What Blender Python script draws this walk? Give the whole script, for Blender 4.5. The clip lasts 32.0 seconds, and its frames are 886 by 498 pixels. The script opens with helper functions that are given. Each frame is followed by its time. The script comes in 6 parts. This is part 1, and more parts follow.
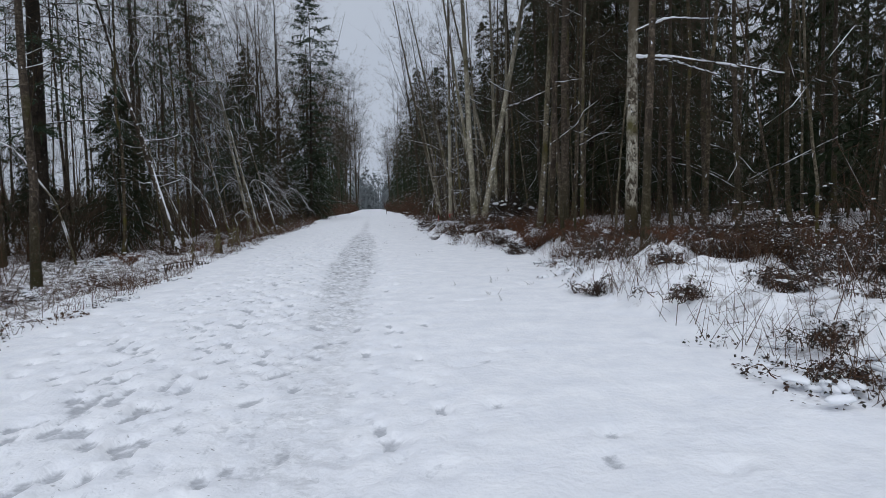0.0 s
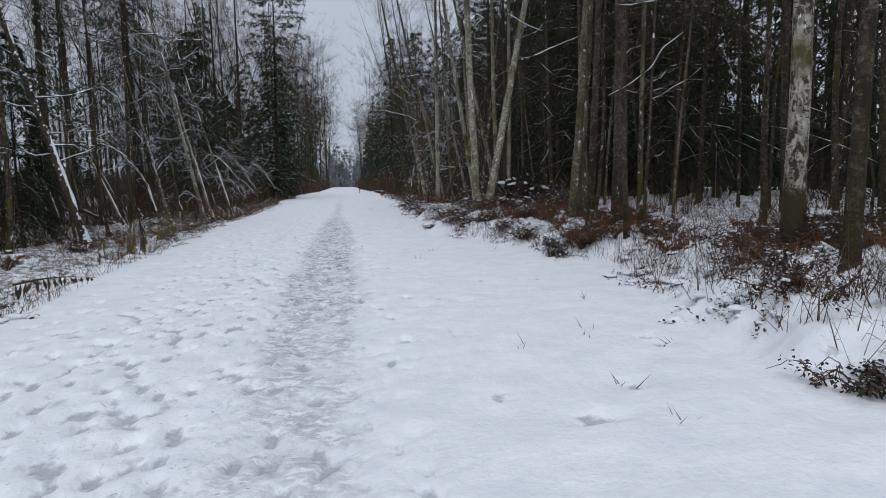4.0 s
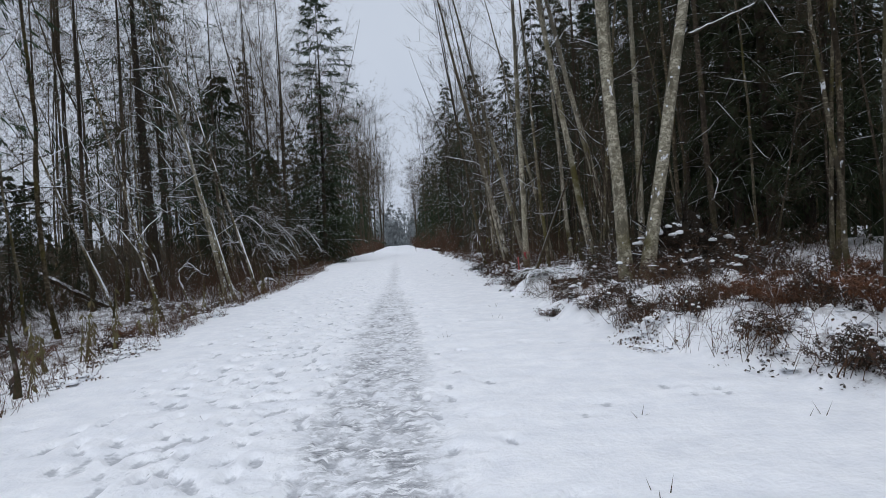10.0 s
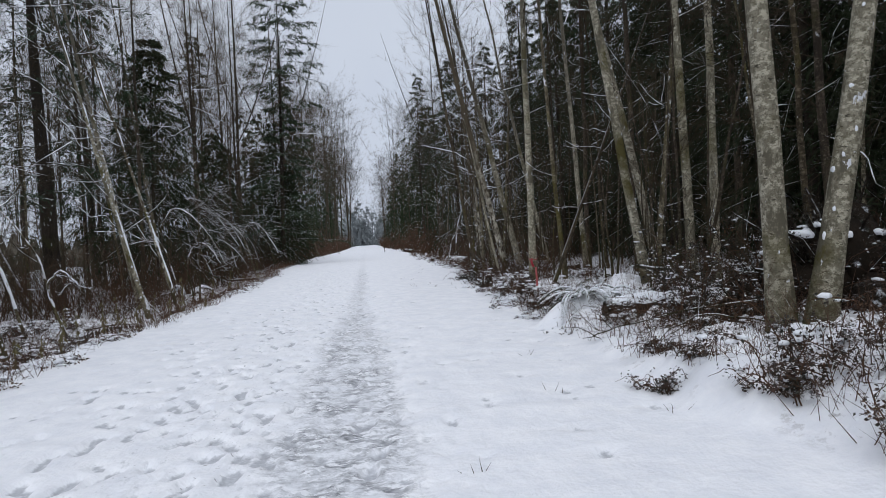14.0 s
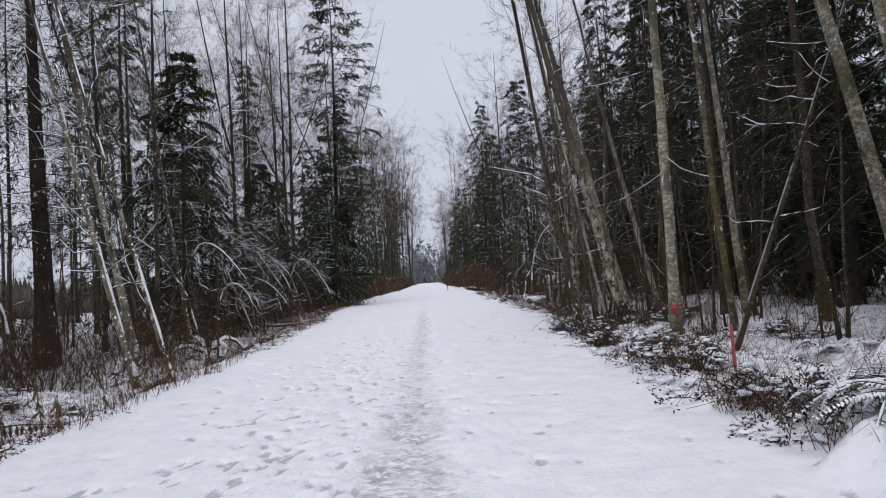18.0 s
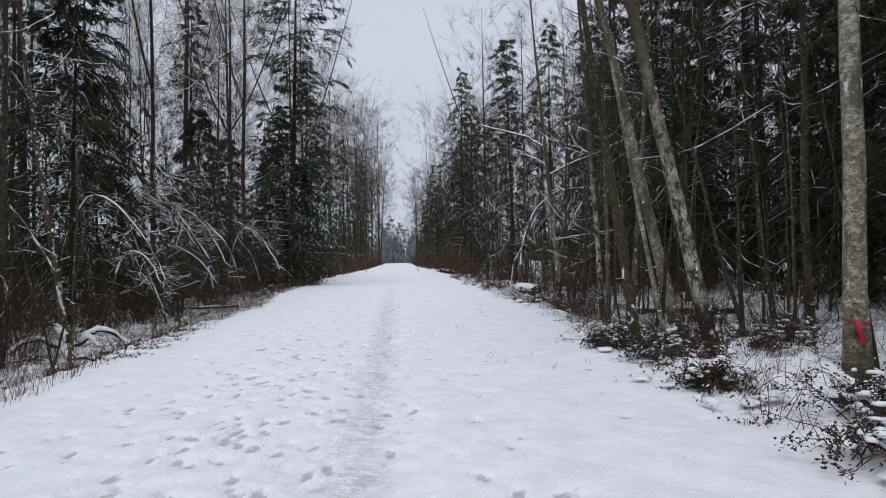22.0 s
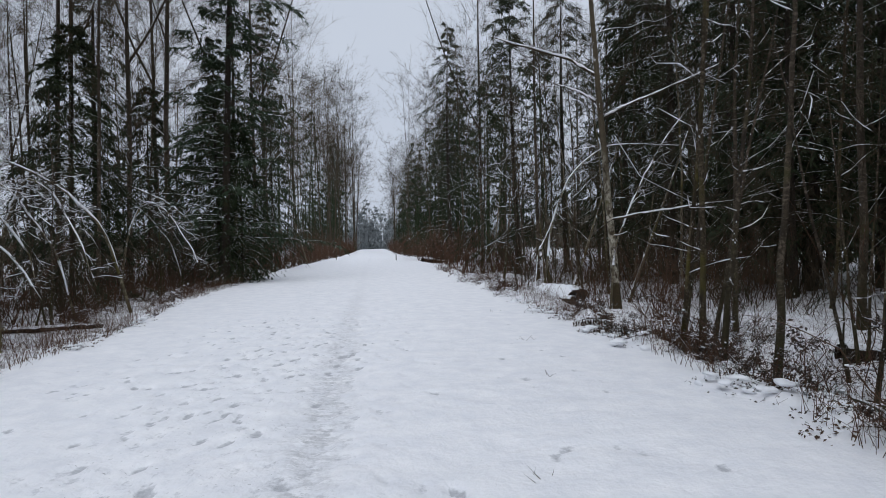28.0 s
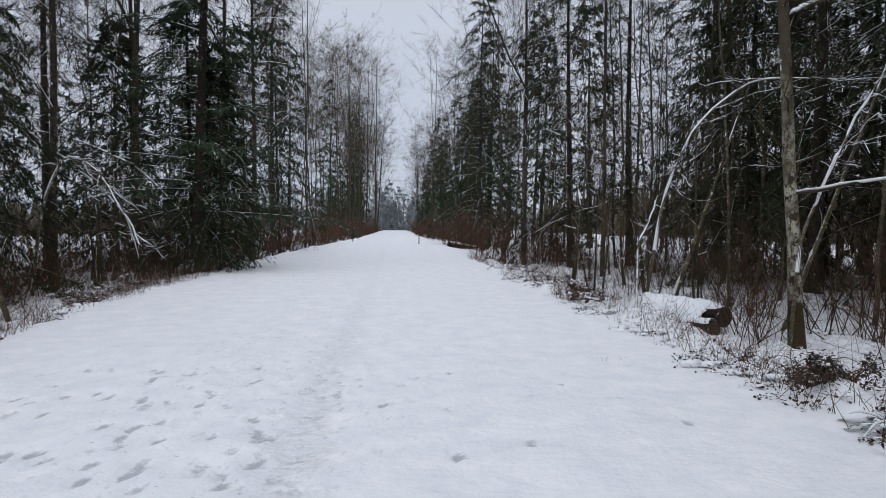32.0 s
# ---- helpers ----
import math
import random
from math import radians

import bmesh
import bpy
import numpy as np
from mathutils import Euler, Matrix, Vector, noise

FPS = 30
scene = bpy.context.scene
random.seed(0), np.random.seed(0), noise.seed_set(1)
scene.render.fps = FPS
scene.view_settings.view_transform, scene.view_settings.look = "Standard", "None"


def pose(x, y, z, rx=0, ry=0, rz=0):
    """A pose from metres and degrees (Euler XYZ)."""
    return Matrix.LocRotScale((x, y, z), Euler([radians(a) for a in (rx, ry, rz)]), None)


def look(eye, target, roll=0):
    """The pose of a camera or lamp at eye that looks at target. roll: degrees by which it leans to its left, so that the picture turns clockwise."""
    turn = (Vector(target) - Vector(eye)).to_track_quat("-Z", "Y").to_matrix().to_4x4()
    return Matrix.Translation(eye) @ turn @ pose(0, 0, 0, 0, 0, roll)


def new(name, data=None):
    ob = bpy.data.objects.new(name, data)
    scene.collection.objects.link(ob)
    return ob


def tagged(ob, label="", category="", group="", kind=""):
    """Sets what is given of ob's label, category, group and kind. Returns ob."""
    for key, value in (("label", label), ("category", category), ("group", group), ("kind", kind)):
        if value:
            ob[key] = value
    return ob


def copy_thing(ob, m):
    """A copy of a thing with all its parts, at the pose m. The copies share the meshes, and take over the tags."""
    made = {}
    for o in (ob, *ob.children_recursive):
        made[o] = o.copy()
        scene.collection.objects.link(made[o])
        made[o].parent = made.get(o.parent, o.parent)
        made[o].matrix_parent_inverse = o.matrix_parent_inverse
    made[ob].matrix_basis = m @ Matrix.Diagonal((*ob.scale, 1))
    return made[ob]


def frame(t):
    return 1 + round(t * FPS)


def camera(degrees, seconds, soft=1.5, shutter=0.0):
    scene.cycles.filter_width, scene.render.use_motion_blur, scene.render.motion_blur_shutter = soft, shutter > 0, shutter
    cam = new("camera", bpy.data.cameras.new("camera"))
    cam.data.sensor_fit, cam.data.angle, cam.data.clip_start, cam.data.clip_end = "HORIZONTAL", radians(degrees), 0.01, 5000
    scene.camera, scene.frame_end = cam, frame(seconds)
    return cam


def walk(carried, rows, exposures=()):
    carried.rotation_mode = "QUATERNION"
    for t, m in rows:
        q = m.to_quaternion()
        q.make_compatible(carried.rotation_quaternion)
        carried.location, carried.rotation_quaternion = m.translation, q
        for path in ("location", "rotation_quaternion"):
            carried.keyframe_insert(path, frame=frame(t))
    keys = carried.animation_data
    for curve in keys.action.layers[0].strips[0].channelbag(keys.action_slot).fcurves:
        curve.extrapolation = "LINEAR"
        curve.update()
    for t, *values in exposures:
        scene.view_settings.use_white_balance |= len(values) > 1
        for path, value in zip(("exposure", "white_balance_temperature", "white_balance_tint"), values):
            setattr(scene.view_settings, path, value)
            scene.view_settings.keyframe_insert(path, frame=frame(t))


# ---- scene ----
cam = camera(74.0, 32.0, soft=0.65)
PATH = [
    (0, (0.52, 0.872, 1.361), (0.753, 2.853, 1.211), -1.1),
    (0.5, (0.489, 1.463, 1.382), (0.888, 3.41, 1.158), 0.9),
    (1, (0.474, 2.055, 1.422), (0.785, 4.027, 1.297), 0.3),
    (1.5, (0.529, 2.804, 1.504), (1.027, 4.739, 1.434), 1.4),
    (2, (0.43, 3.372, 1.467), (0.902, 5.316, 1.469), -1.7),
    (2.5, (0.389, 4.012, 1.494), (0.968, 5.915, 1.288), -0.1),
    (3, (0.363, 4.603, 1.448), (0.746, 6.559, 1.279), -0.7),
    (3.5, (0.366, 5.207, 1.442), (0.666, 7.171, 1.215), -0.9),
    (5.5, (0.43, 7.726, 1.393), (0.889, 9.663, 1.199), -2.3),
    (6, (0.488, 8.491, 1.401), (0.672, 10.482, 1.35), -3.7),
    (6.5, (0.485, 9.094, 1.383), (0.86, 11.057, 1.312), -2.7),
    (7, (0.426, 9.627, 1.438), (0.718, 11.605, 1.468), -2.7),
    (7.5, (0.367, 10.177, 1.423), (0.894, 12.105, 1.356), -1.7),
    (8, (0.396, 10.833, 1.482), (0.833, 12.784, 1.509), -2.8),
    (8.5, (0.466, 11.89, 1.374), (1.046, 13.803, 1.356), -0.3),
    (9, (0.306, 12.207, 1.476), (0.457, 14.201, 1.5), -2.2),
    (9.5, (0.339, 12.933, 1.442), (0.641, 14.907, 1.323), -4.8),
    (10, (0.321, 13.53, 1.494), (0.47, 15.524, 1.461), -3.6),
    (10.5, (0.329, 14.154, 1.433), (0.706, 16.119, 1.425), -0.7),
    (11, (0.282, 14.798, 1.467), (0.51, 16.783, 1.366), -2.3),
    (11.5, (0.271, 15.401, 1.472), (0.497, 17.387, 1.39), 0.1),
    (12, (0.261, 16.046, 1.482), (0.305, 18.045, 1.446), -0.4),
    (12.5, (0.391, 16.813, 1.424), (0.53, 18.805, 1.307), -1.0),
    (13, (0.275, 17.359, 1.507), (0.415, 19.354, 1.509), -3.5),
    (13.5, (0.343, 18.106, 1.467), (0.623, 20.083, 1.357), -1.6),
    (14, (0.3, 18.727, 1.542), (0.558, 20.709, 1.504), -2.9),
    (14.5, (0.208, 19.281, 1.524), (0.492, 21.261, 1.501), -2.6),
    (15, (0.121, 19.929, 1.553), (0.278, 21.922, 1.623), -3.8),
    (15.5, (0.201, 20.634, 1.528), (0.399, 22.624, 1.543), -3.7),
    (17.5, (0.639, 23.227, 1.513), (0.747, 25.218, 1.671), -4.7),
    (18, (0.322, 23.952, 1.577), (0.379, 25.949, 1.676), -3.5),
    (18.5, (0.459, 24.634, 1.413), (0.57, 26.625, 1.569), -0.6),
    (19, (0.347, 25.23, 1.466), (0.61, 27.207, 1.615), -3.9),
    (19.5, (0.433, 26.014, 1.498), (0.646, 27.999, 1.616), -2.5),
    (20, (0.378, 26.706, 1.453), (0.534, 28.697, 1.572), -2.5),
    (20.5, (0.434, 27.309, 1.447), (0.591, 29.302, 1.482), 0.7),
    (21, (0.434, 28.175, 1.498), (0.618, 30.166, 1.532), -1.8),
    (21.5, (0.396, 28.75, 1.482), (0.801, 30.706, 1.582), -3.1),
    (22, (0.333, 29.47, 1.516), (0.489, 31.464, 1.548), -1.0),
    (22.5, (0.509, 30.305, 1.428), (0.631, 32.301, 1.374), 1.3),
    (23, (0.421, 30.943, 1.461), (0.575, 32.935, 1.369), 1.4),
    (23.5, (0.364, 31.603, 1.486), (0.468, 33.591, 1.291), -5.0),
    (24, (0.407, 32.28, 1.498), (0.471, 34.277, 1.41), -2.6),
    (24.5, (0.426, 32.997, 1.492), (0.592, 34.978, 1.272), -3.5),
    (25, (0.336, 33.58, 1.496), (0.449, 35.573, 1.378), -3.5),
    (25.5, (0.519, 34.336, 1.493), (0.673, 36.33, 1.48), -1.7),
    (27.5, (0.498, 37.678, 1.554), (0.794, 39.654, 1.473), -0.8),
    (28, (0.564, 38.562, 1.61), (0.796, 40.548, 1.592), -0.9),
    (28.5, (0.523, 39.307, 1.568), (0.765, 41.283, 1.386), -4.1),
    (29, (0.596, 40.231, 1.638), (0.722, 42.226, 1.595), -1.6),
    (29.5, (0.584, 41.067, 1.56), (0.909, 43.037, 1.455), -1.2),
    (30, (0.653, 41.967, 1.568), (0.957, 43.941, 1.458), -1.7),
    (30.5, (0.642, 42.803, 1.514), (0.955, 44.775, 1.406), -1.3),
    (31, (0.745, 43.662, 1.572), (0.939, 45.65, 1.47), -1.6),
    (31.5, (0.716, 44.331, 1.498), (0.893, 46.321, 1.404), 0.3),
    (32, (0.742, 45.183, 1.616), (0.899, 47.175, 1.539), 0.6),
]
walk(cam, [(t, look(eye, target, roll)) for t, eye, target, roll in PATH],
     exposures=[(0, -0.24, 6250, 9), (2, -0.22, 6250, 9), (6, -0.14, 6250, 9), (9, 0.0, 6300, 9), (12, 0.05, 6300, 9), (15, 0.1, 6400, 11), (19, 0.12, 6500, 14), (22, 0.1, 6400, 11), (25, 0.02, 6320, 9), (32, 0.04, 6370, 10)])

# ---- sky and light: an even grey overcast ----
world = bpy.data.worlds.new("overcast")
scene.world = world
world.use_nodes = True
wn, wl = world.node_tree.nodes, world.node_tree.links
wn.clear()
sky = wn.new("ShaderNodeTexSky")
sky.sky_type, sky.sun_disc = "NISHITA", False
sky.sun_elevation, sky.sun_rotation = radians(58), radians(186)
sky.air_density, sky.dust_density = 1.0, 4.0
pale = wn.new("ShaderNodeHueSaturation")
pale.inputs["Saturation"].default_value = 0.16
cloud_map = wn.new("ShaderNodeTexCoord")
cloud_noise = wn.new("ShaderNodeTexNoise")
cloud_noise.inputs["Scale"].default_value, cloud_noise.inputs["Detail"].default_value = 2.2, 4
cloud_ramp = wn.new("ShaderNodeValToRGB")
cloud_ramp.color_ramp.elements[0].position, cloud_ramp.color_ramp.elements[0].color = 0.3, (5.6, 6.15, 7.2, 1)
cloud_ramp.color_ramp.elements[1].position, cloud_ramp.color_ramp.elements[1].color = 0.75, (6.6, 7.05, 7.9, 1)
cover = wn.new("ShaderNodeMixRGB")
cover.inputs[0].default_value = 0.86
back = wn.new("ShaderNodeBackground")
back.inputs["Strength"].default_value = 0.1
out = wn.new("ShaderNodeOutputWorld")
wl.new(sky.outputs[0], pale.inputs["Color"])
wl.new(cloud_map.outputs["Generated"], cloud_noise.inputs["Vector"])
wl.new(cloud_noise.outputs["Fac"], cloud_ramp.inputs[0])
wl.new(pale.outputs[0], cover.inputs[1])
wl.new(cloud_ramp.outputs[0], cover.inputs[2])
wl.new(cover.outputs[0], back.inputs["Color"])
wl.new(back.outputs[0], out.inputs["Surface"])
sun_data = bpy.data.lights.new("sun", "SUN")
sun_data.energy, sun_data.angle, sun_data.color = 1.35, radians(55), (0.96, 0.975, 1.0)
sun = new("sun", sun_data)
sun.matrix_world = look((-3, -28, 45), (0, 0, 0))


# ---- materials ----
class Mat:
    """A small builder round one node material."""

    def __init__(self, name, rough=0.8, spec=0.3):
        self.m = bpy.data.materials.new(name)
        self.m.use_nodes = True
        self.n, self.l = self.m.node_tree.nodes, self.m.node_tree.links
        self.b = self.n["Principled BSDF"]
        self.b.inputs["Roughness"].default_value = rough
        self.b.inputs["Specular IOR Level"].default_value = spec
        self.pos = self.n.new("ShaderNodeTexCoord").outputs["Object"]
        geo = self.n.new("ShaderNodeNewGeometry")
        self.place, self.normal = geo.outputs["Position"], geo.outputs["Normal"]

    def noise(self, scale, detail=4, rough=0.55, vec=None, stretch=None):
        v = vec or self.pos
        if stretch:
            mp = self.n.new("ShaderNodeMapping")
            mp.inputs["Scale"].default_value = stretch
            self.l.new(v, mp.inputs["Vector"])
            v = mp.outputs[0]
        t = self.n.new("ShaderNodeTexNoise")
        t.inputs["Scale"].default_value, t.inputs["Detail"].default_value, t.inputs["Roughness"].default_value = scale, detail, rough
        self.l.new(v, t.inputs["Vector"])
        return t.outputs["Fac"]

    def ramp(self, fac, lo, hi, a=(0, 0, 0), b=(1, 1, 1)):
        r = self.n.new("ShaderNodeValToRGB")
        e = r.color_ramp.elements
        e[0].position, e[0].color = lo, (*a, 1)
        e[1].position, e[1].color = hi, (*b, 1)
        self.l.new(fac, r.inputs[0])
        return r.outputs[0]

    def math(self, op, a, b=None):
        n = self.n.new("ShaderNodeMath")
        n.operation = op
        for i, v in enumerate((a, b)):
            if v is None:
                continue
            if isinstance(v, (int, float)):
                n.inputs[i].default_value = v
            else:
                self.l.new(v, n.inputs[i])
        return n.outputs[0]

    def mix(self, fac, a, b, kind="MIX"):
        n = self.n.new("ShaderNodeMixRGB")
        n.blend_type = kind
        for i, v in enumerate((fac, a, b)):
            if isinstance(v, (int, float)):
                n.inputs[i].default_value = v
            elif isinstance(v, tuple):
                n.inputs[i].default_value = (*v, 1)
            else:
                self.l.new(v, n.inputs[i])
        return n.outputs[0]

    def axis(self, vec, i):
        n = self.n.new("ShaderNodeSeparateXYZ")
        self.l.new(vec, n.inputs[0])
        return n.outputs[i]

    def random(self):
        return self.n.new("ShaderNodeObjectInfo").outputs["Random"]

    def bump(self, fac, strength, dist=0.02):
        n = self.n.new("ShaderNodeBump")
        n.inputs["Strength"].default_value, n.inputs["Distance"].default_value = strength, dist
        self.l.new(fac, n.inputs["Height"])
        self.l.new(n.outputs[0], self.b.inputs["Normal"])
        return self

    def color(self, c):
        if isinstance(c, tuple):
            self.b.inputs["Base Color"].default_value = (*c, 1)
        else:
            self.l.new(c, self.b.inputs["Base Color"])
        return self

    def snowed(self, c, lo=0.35, hi=0.6, cover=0.45, scale=3.0):
        """Snow lying on what faces up, in patches."""
        up = self.ramp(self.axis(self.normal, 2), lo, hi)
        patch = self.ramp(self.noise(scale, 3, vec=self.place), cover, cover + 0.1)
        return self.mix(self.math("MULTIPLY", up, patch), c, (0.82, 0.84, 0.87))


SNOW = (0.86, 0.87, 0.9)


def bark(name, dark, light, moss, moss_at=0.55, patches=0.66, lichen=0.6, wet_to=0.38):
    m = Mat(name, 0.9, 0.2)
    grain = m.noise(15, 7, 0.72, stretch=(1, 1, 0.5))
    c = m.mix(m.ramp(grain, 0.35, 0.68), dark, light)
    c = m.mix(m.ramp(m.noise(11, 7, 0.75, vec=m.place, stretch=(1, 1, 1.5)), lichen - 0.08, lichen - 0.03), c, tuple(min(1, v * 1.35 + 0.04) for v in light))
    c = m.mix(m.ramp(m.noise(13, 4, 0.6, vec=m.place, stretch=(1, 1, 2.6)), 0.62, 0.65), c, tuple(v * 0.45 for v in dark))
    c = m.mix(m.ramp(m.noise(22, 6, 0.75, stretch=(0.8, 0.8, 1.0)), 0.53, 0.6), c, dark)
    c = m.mix(m.ramp(m.noise(1.1, 4, vec=m.place), moss_at, moss_at + 0.15), c, moss)
    c = m.mix(m.ramp(m.noise(3.2, 6, 0.7, vec=m.place, stretch=(1, 1, 0.45)), 0.52, 0.6), c, tuple(v * 0.8 for v in dark))
    foot = m.ramp(m.math("DIVIDE", m.math("ADD", m.axis(m.pos, 2), m.math("MULTIPLY", m.noise(3.5, 5, 0.65, vec=m.place), 1.6)), 4.0), 0.2, wet_to, (1, 1, 1), (0, 0, 0))
    c = m.mix(m.math("MULTIPLY", foot, 0.85), c, m.mix(grain, tuple(v * 0.35 for v in moss), tuple(v * 0.8 for v in moss)))
    # Upper stem darkened in colour, to read as backlit against the sky.
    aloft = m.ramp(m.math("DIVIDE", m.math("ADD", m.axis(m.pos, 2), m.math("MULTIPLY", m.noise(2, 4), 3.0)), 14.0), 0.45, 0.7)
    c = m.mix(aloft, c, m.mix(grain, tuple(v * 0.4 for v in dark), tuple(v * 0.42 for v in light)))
    c = m.mix(m.math("MULTIPLY", m.random(), 0.3), c, (0.05, 0.042, 0.034))
    c = m.mix(m.ramp(m.noise(7.5, 5, 0.6, vec=m.place, stretch=(1, 1, 0.6)), patches - 0.04, patches - 0.015), c, SNOW)
    c = m.snowed(c, 0.3, 0.5, 0.4, 4.0)
    m.color(c)
    return m.bump(m.math("ADD", grain, m.noise(45, 4, 0.7)), 1.0, 0.03).m


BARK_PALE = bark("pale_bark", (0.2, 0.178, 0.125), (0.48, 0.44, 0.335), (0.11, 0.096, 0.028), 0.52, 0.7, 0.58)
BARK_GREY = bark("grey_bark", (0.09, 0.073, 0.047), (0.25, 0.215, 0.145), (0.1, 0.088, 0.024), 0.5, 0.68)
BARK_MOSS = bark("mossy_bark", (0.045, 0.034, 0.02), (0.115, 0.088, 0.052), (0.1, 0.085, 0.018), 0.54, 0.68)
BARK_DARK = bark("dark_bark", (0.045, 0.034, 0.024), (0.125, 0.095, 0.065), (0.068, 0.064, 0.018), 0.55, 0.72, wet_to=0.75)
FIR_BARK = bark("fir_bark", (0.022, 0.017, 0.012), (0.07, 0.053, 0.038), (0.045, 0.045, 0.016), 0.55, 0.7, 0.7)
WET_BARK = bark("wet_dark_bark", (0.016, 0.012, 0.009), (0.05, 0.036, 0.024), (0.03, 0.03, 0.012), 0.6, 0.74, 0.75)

m = Mat("birch_bark", 0.85, 0.2)
flake = m.noise(9, 6, 0.7, stretch=(1, 1, 0.6))
c = m.mix(m.ramp(m.noise(3.0, 5, 0.65), 0.38, 0.58), (0.15, 0.13, 0.095), (0.47, 0.44, 0.36))
c = m.mix(m.ramp(m.noise(16, 5, 0.7, stretch=(1, 1, 0.35)), 0.5, 0.6), c, (0.17, 0.145, 0.11))
c = m.mix(m.ramp(flake, 0.5, 0.57), c, (0.05, 0.038, 0.025))
c = m.mix(m.ramp(m.noise(12, 5, 0.65, vec=m.place, stretch=(1, 1, 2.2)), 0.58, 0.62), c, (0.04, 0.032, 0.022))
c = m.mix(m.ramp(m.noise(1.6, 4, vec=m.place), 0.56, 0.66), c, (0.085, 0.075, 0.028))
foot = m.ramp(m.math("DIVIDE", m.math("ADD", m.axis(m.pos, 2), m.noise(4, 4)), 4.0), 0.3, 0.36, (1, 1, 1), (0, 0, 0))
# Upper stem: darker mossy bark, deepened in colour to read as backlit.
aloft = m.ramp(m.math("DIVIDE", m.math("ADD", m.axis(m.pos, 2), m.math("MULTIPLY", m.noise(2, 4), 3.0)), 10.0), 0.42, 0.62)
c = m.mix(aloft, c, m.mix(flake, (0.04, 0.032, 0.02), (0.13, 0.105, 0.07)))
c = m.mix(foot, c, m.mix(flake, (0.03, 0.022, 0.014), (0.07, 0.055, 0.025)))
c = m.mix(m.ramp(m.noise(7.0, 5, 0.6, vec=m.place, stretch=(1, 1, 0.6)), 0.66, 0.69), c, SNOW)
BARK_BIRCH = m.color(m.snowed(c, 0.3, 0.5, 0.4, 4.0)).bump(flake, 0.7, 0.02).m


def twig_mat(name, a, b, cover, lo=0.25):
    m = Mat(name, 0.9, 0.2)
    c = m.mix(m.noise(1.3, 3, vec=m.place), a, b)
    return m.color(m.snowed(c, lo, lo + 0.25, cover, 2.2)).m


TWIG = twig_mat("bare_twigs", (0.026, 0.019, 0.011), (0.075, 0.054, 0.031), 0.68)
TWIG_SNOW = twig_mat("snowy_twigs", (0.028, 0.021, 0.013), (0.075, 0.056, 0.035), 0.6, 0.3)
# Far twigs: snowed, with the base colour paled to stand in for haze.
HAZED_TWIG = twig_mat("frosted_twigs", (0.036, 0.029, 0.02), (0.085, 0.068, 0.046), 0.58, 0.3)
TWIG_RED = twig_mat("red_brown_twigs", (0.05, 0.026, 0.016), (0.115, 0.064, 0.038), 0.62)


def needle_mat(name, a, b, cover):
    m = Mat(name, 0.75, 0.25)
    c = m.mix(m.noise(2.0, 3, vec=m.place), a, b)
    c = m.mix(m.math("MULTIPLY", m.random(), 0.3), c, (0.036, 0.034, 0.018))
    return m.color(m.snowed(c, 0.45, 0.8, cover, 1.8)).m


NEEDLE = needle_mat("fir_needles", (0.01, 0.017, 0.006), (0.03, 0.044, 0.015), 0.7)
NEEDLE_SNOW = needle_mat("snowy_fir_needles", (0.014, 0.03, 0.014), (0.036, 0.062, 0.03), 0.58)


def leaf_mat(name, a, b, cover=0.52, rough=0.55):
    m = Mat(name, rough, 0.4)
    c = m.mix(m.ramp(m.noise(9, 2, vec=m.place), 0.35, 0.65), a, b)
    return m.color(m.snowed(c, 0.3, 0.6, cover, 3.0)).m


LEAF = leaf_mat("bramble_leaf", (0.018, 0.018, 0.01), (0.05, 0.022, 0.014), 0.58)
LEAF_DARK = leaf_mat("evergreen_leaf", (0.014, 0.017, 0.009), (0.036, 0.022, 0.012), 0.58)
LITTER = leaf_mat("brown_leaves", (0.05, 0.026, 0.015), (0.12, 0.07, 0.038), 0.6, 0.9)
FERN = leaf_mat("fern_frond", (0.03, 0.05, 0.022), (0.05, 0.07, 0.026), 0.36)
RUST = leaf_mat("dead_bracken", (0.14, 0.055, 0.025), (0.075, 0.038, 0.022), 0.6, 0.9)
STALK = leaf_mat("dead_stalk", (0.1, 0.08, 0.04), (0.16, 0.14, 0.06), 0.62, 0.9)

m = Mat("loose_snow", 0.7, 0.25)
SNOWM = m.color(m.mix(m.noise(3, 3, vec=m.place), (0.82, 0.84, 0.88), SNOW)).bump(m.noise(30, 4, vec=m.place), 0.4, 0.02).m
m = Mat("wet_soil", 0.9, 0.2)
clod = m.noise(9, 6, 0.75, vec=m.place)
SOIL = m.color(m.mix(m.ramp(m.noise(5, 5, 0.7, vec=m.place), 0.62, 0.68), m.mix(clod, (0.008, 0.006, 0.004), (0.032, 0.022, 0.014)), (0.5, 0.52, 0.55))).bump(clod, 1.0, 0.05).m
m = Mat("cut_wood", 0.85, 0.2)
CUT = m.color(m.mix(m.noise(20, 4), (0.025, 0.018, 0.013), (0.075, 0.052, 0.036))).bump(m.noise(40, 4), 0.5, 0.01).m
m = Mat("red_ribbon", 0.45, 0.4)
RIBBON = m.color(m.mix(m.noise(18, 3), (0.3, 0.015, 0.025), (0.46, 0.03, 0.05))).m
m = Mat("pink_stake", 0.6, 0.3)
STAKE = m.color(m.mix(m.noise(12, 3), (0.5, 0.09, 0.1), (0.38, 0.13, 0.12))).m


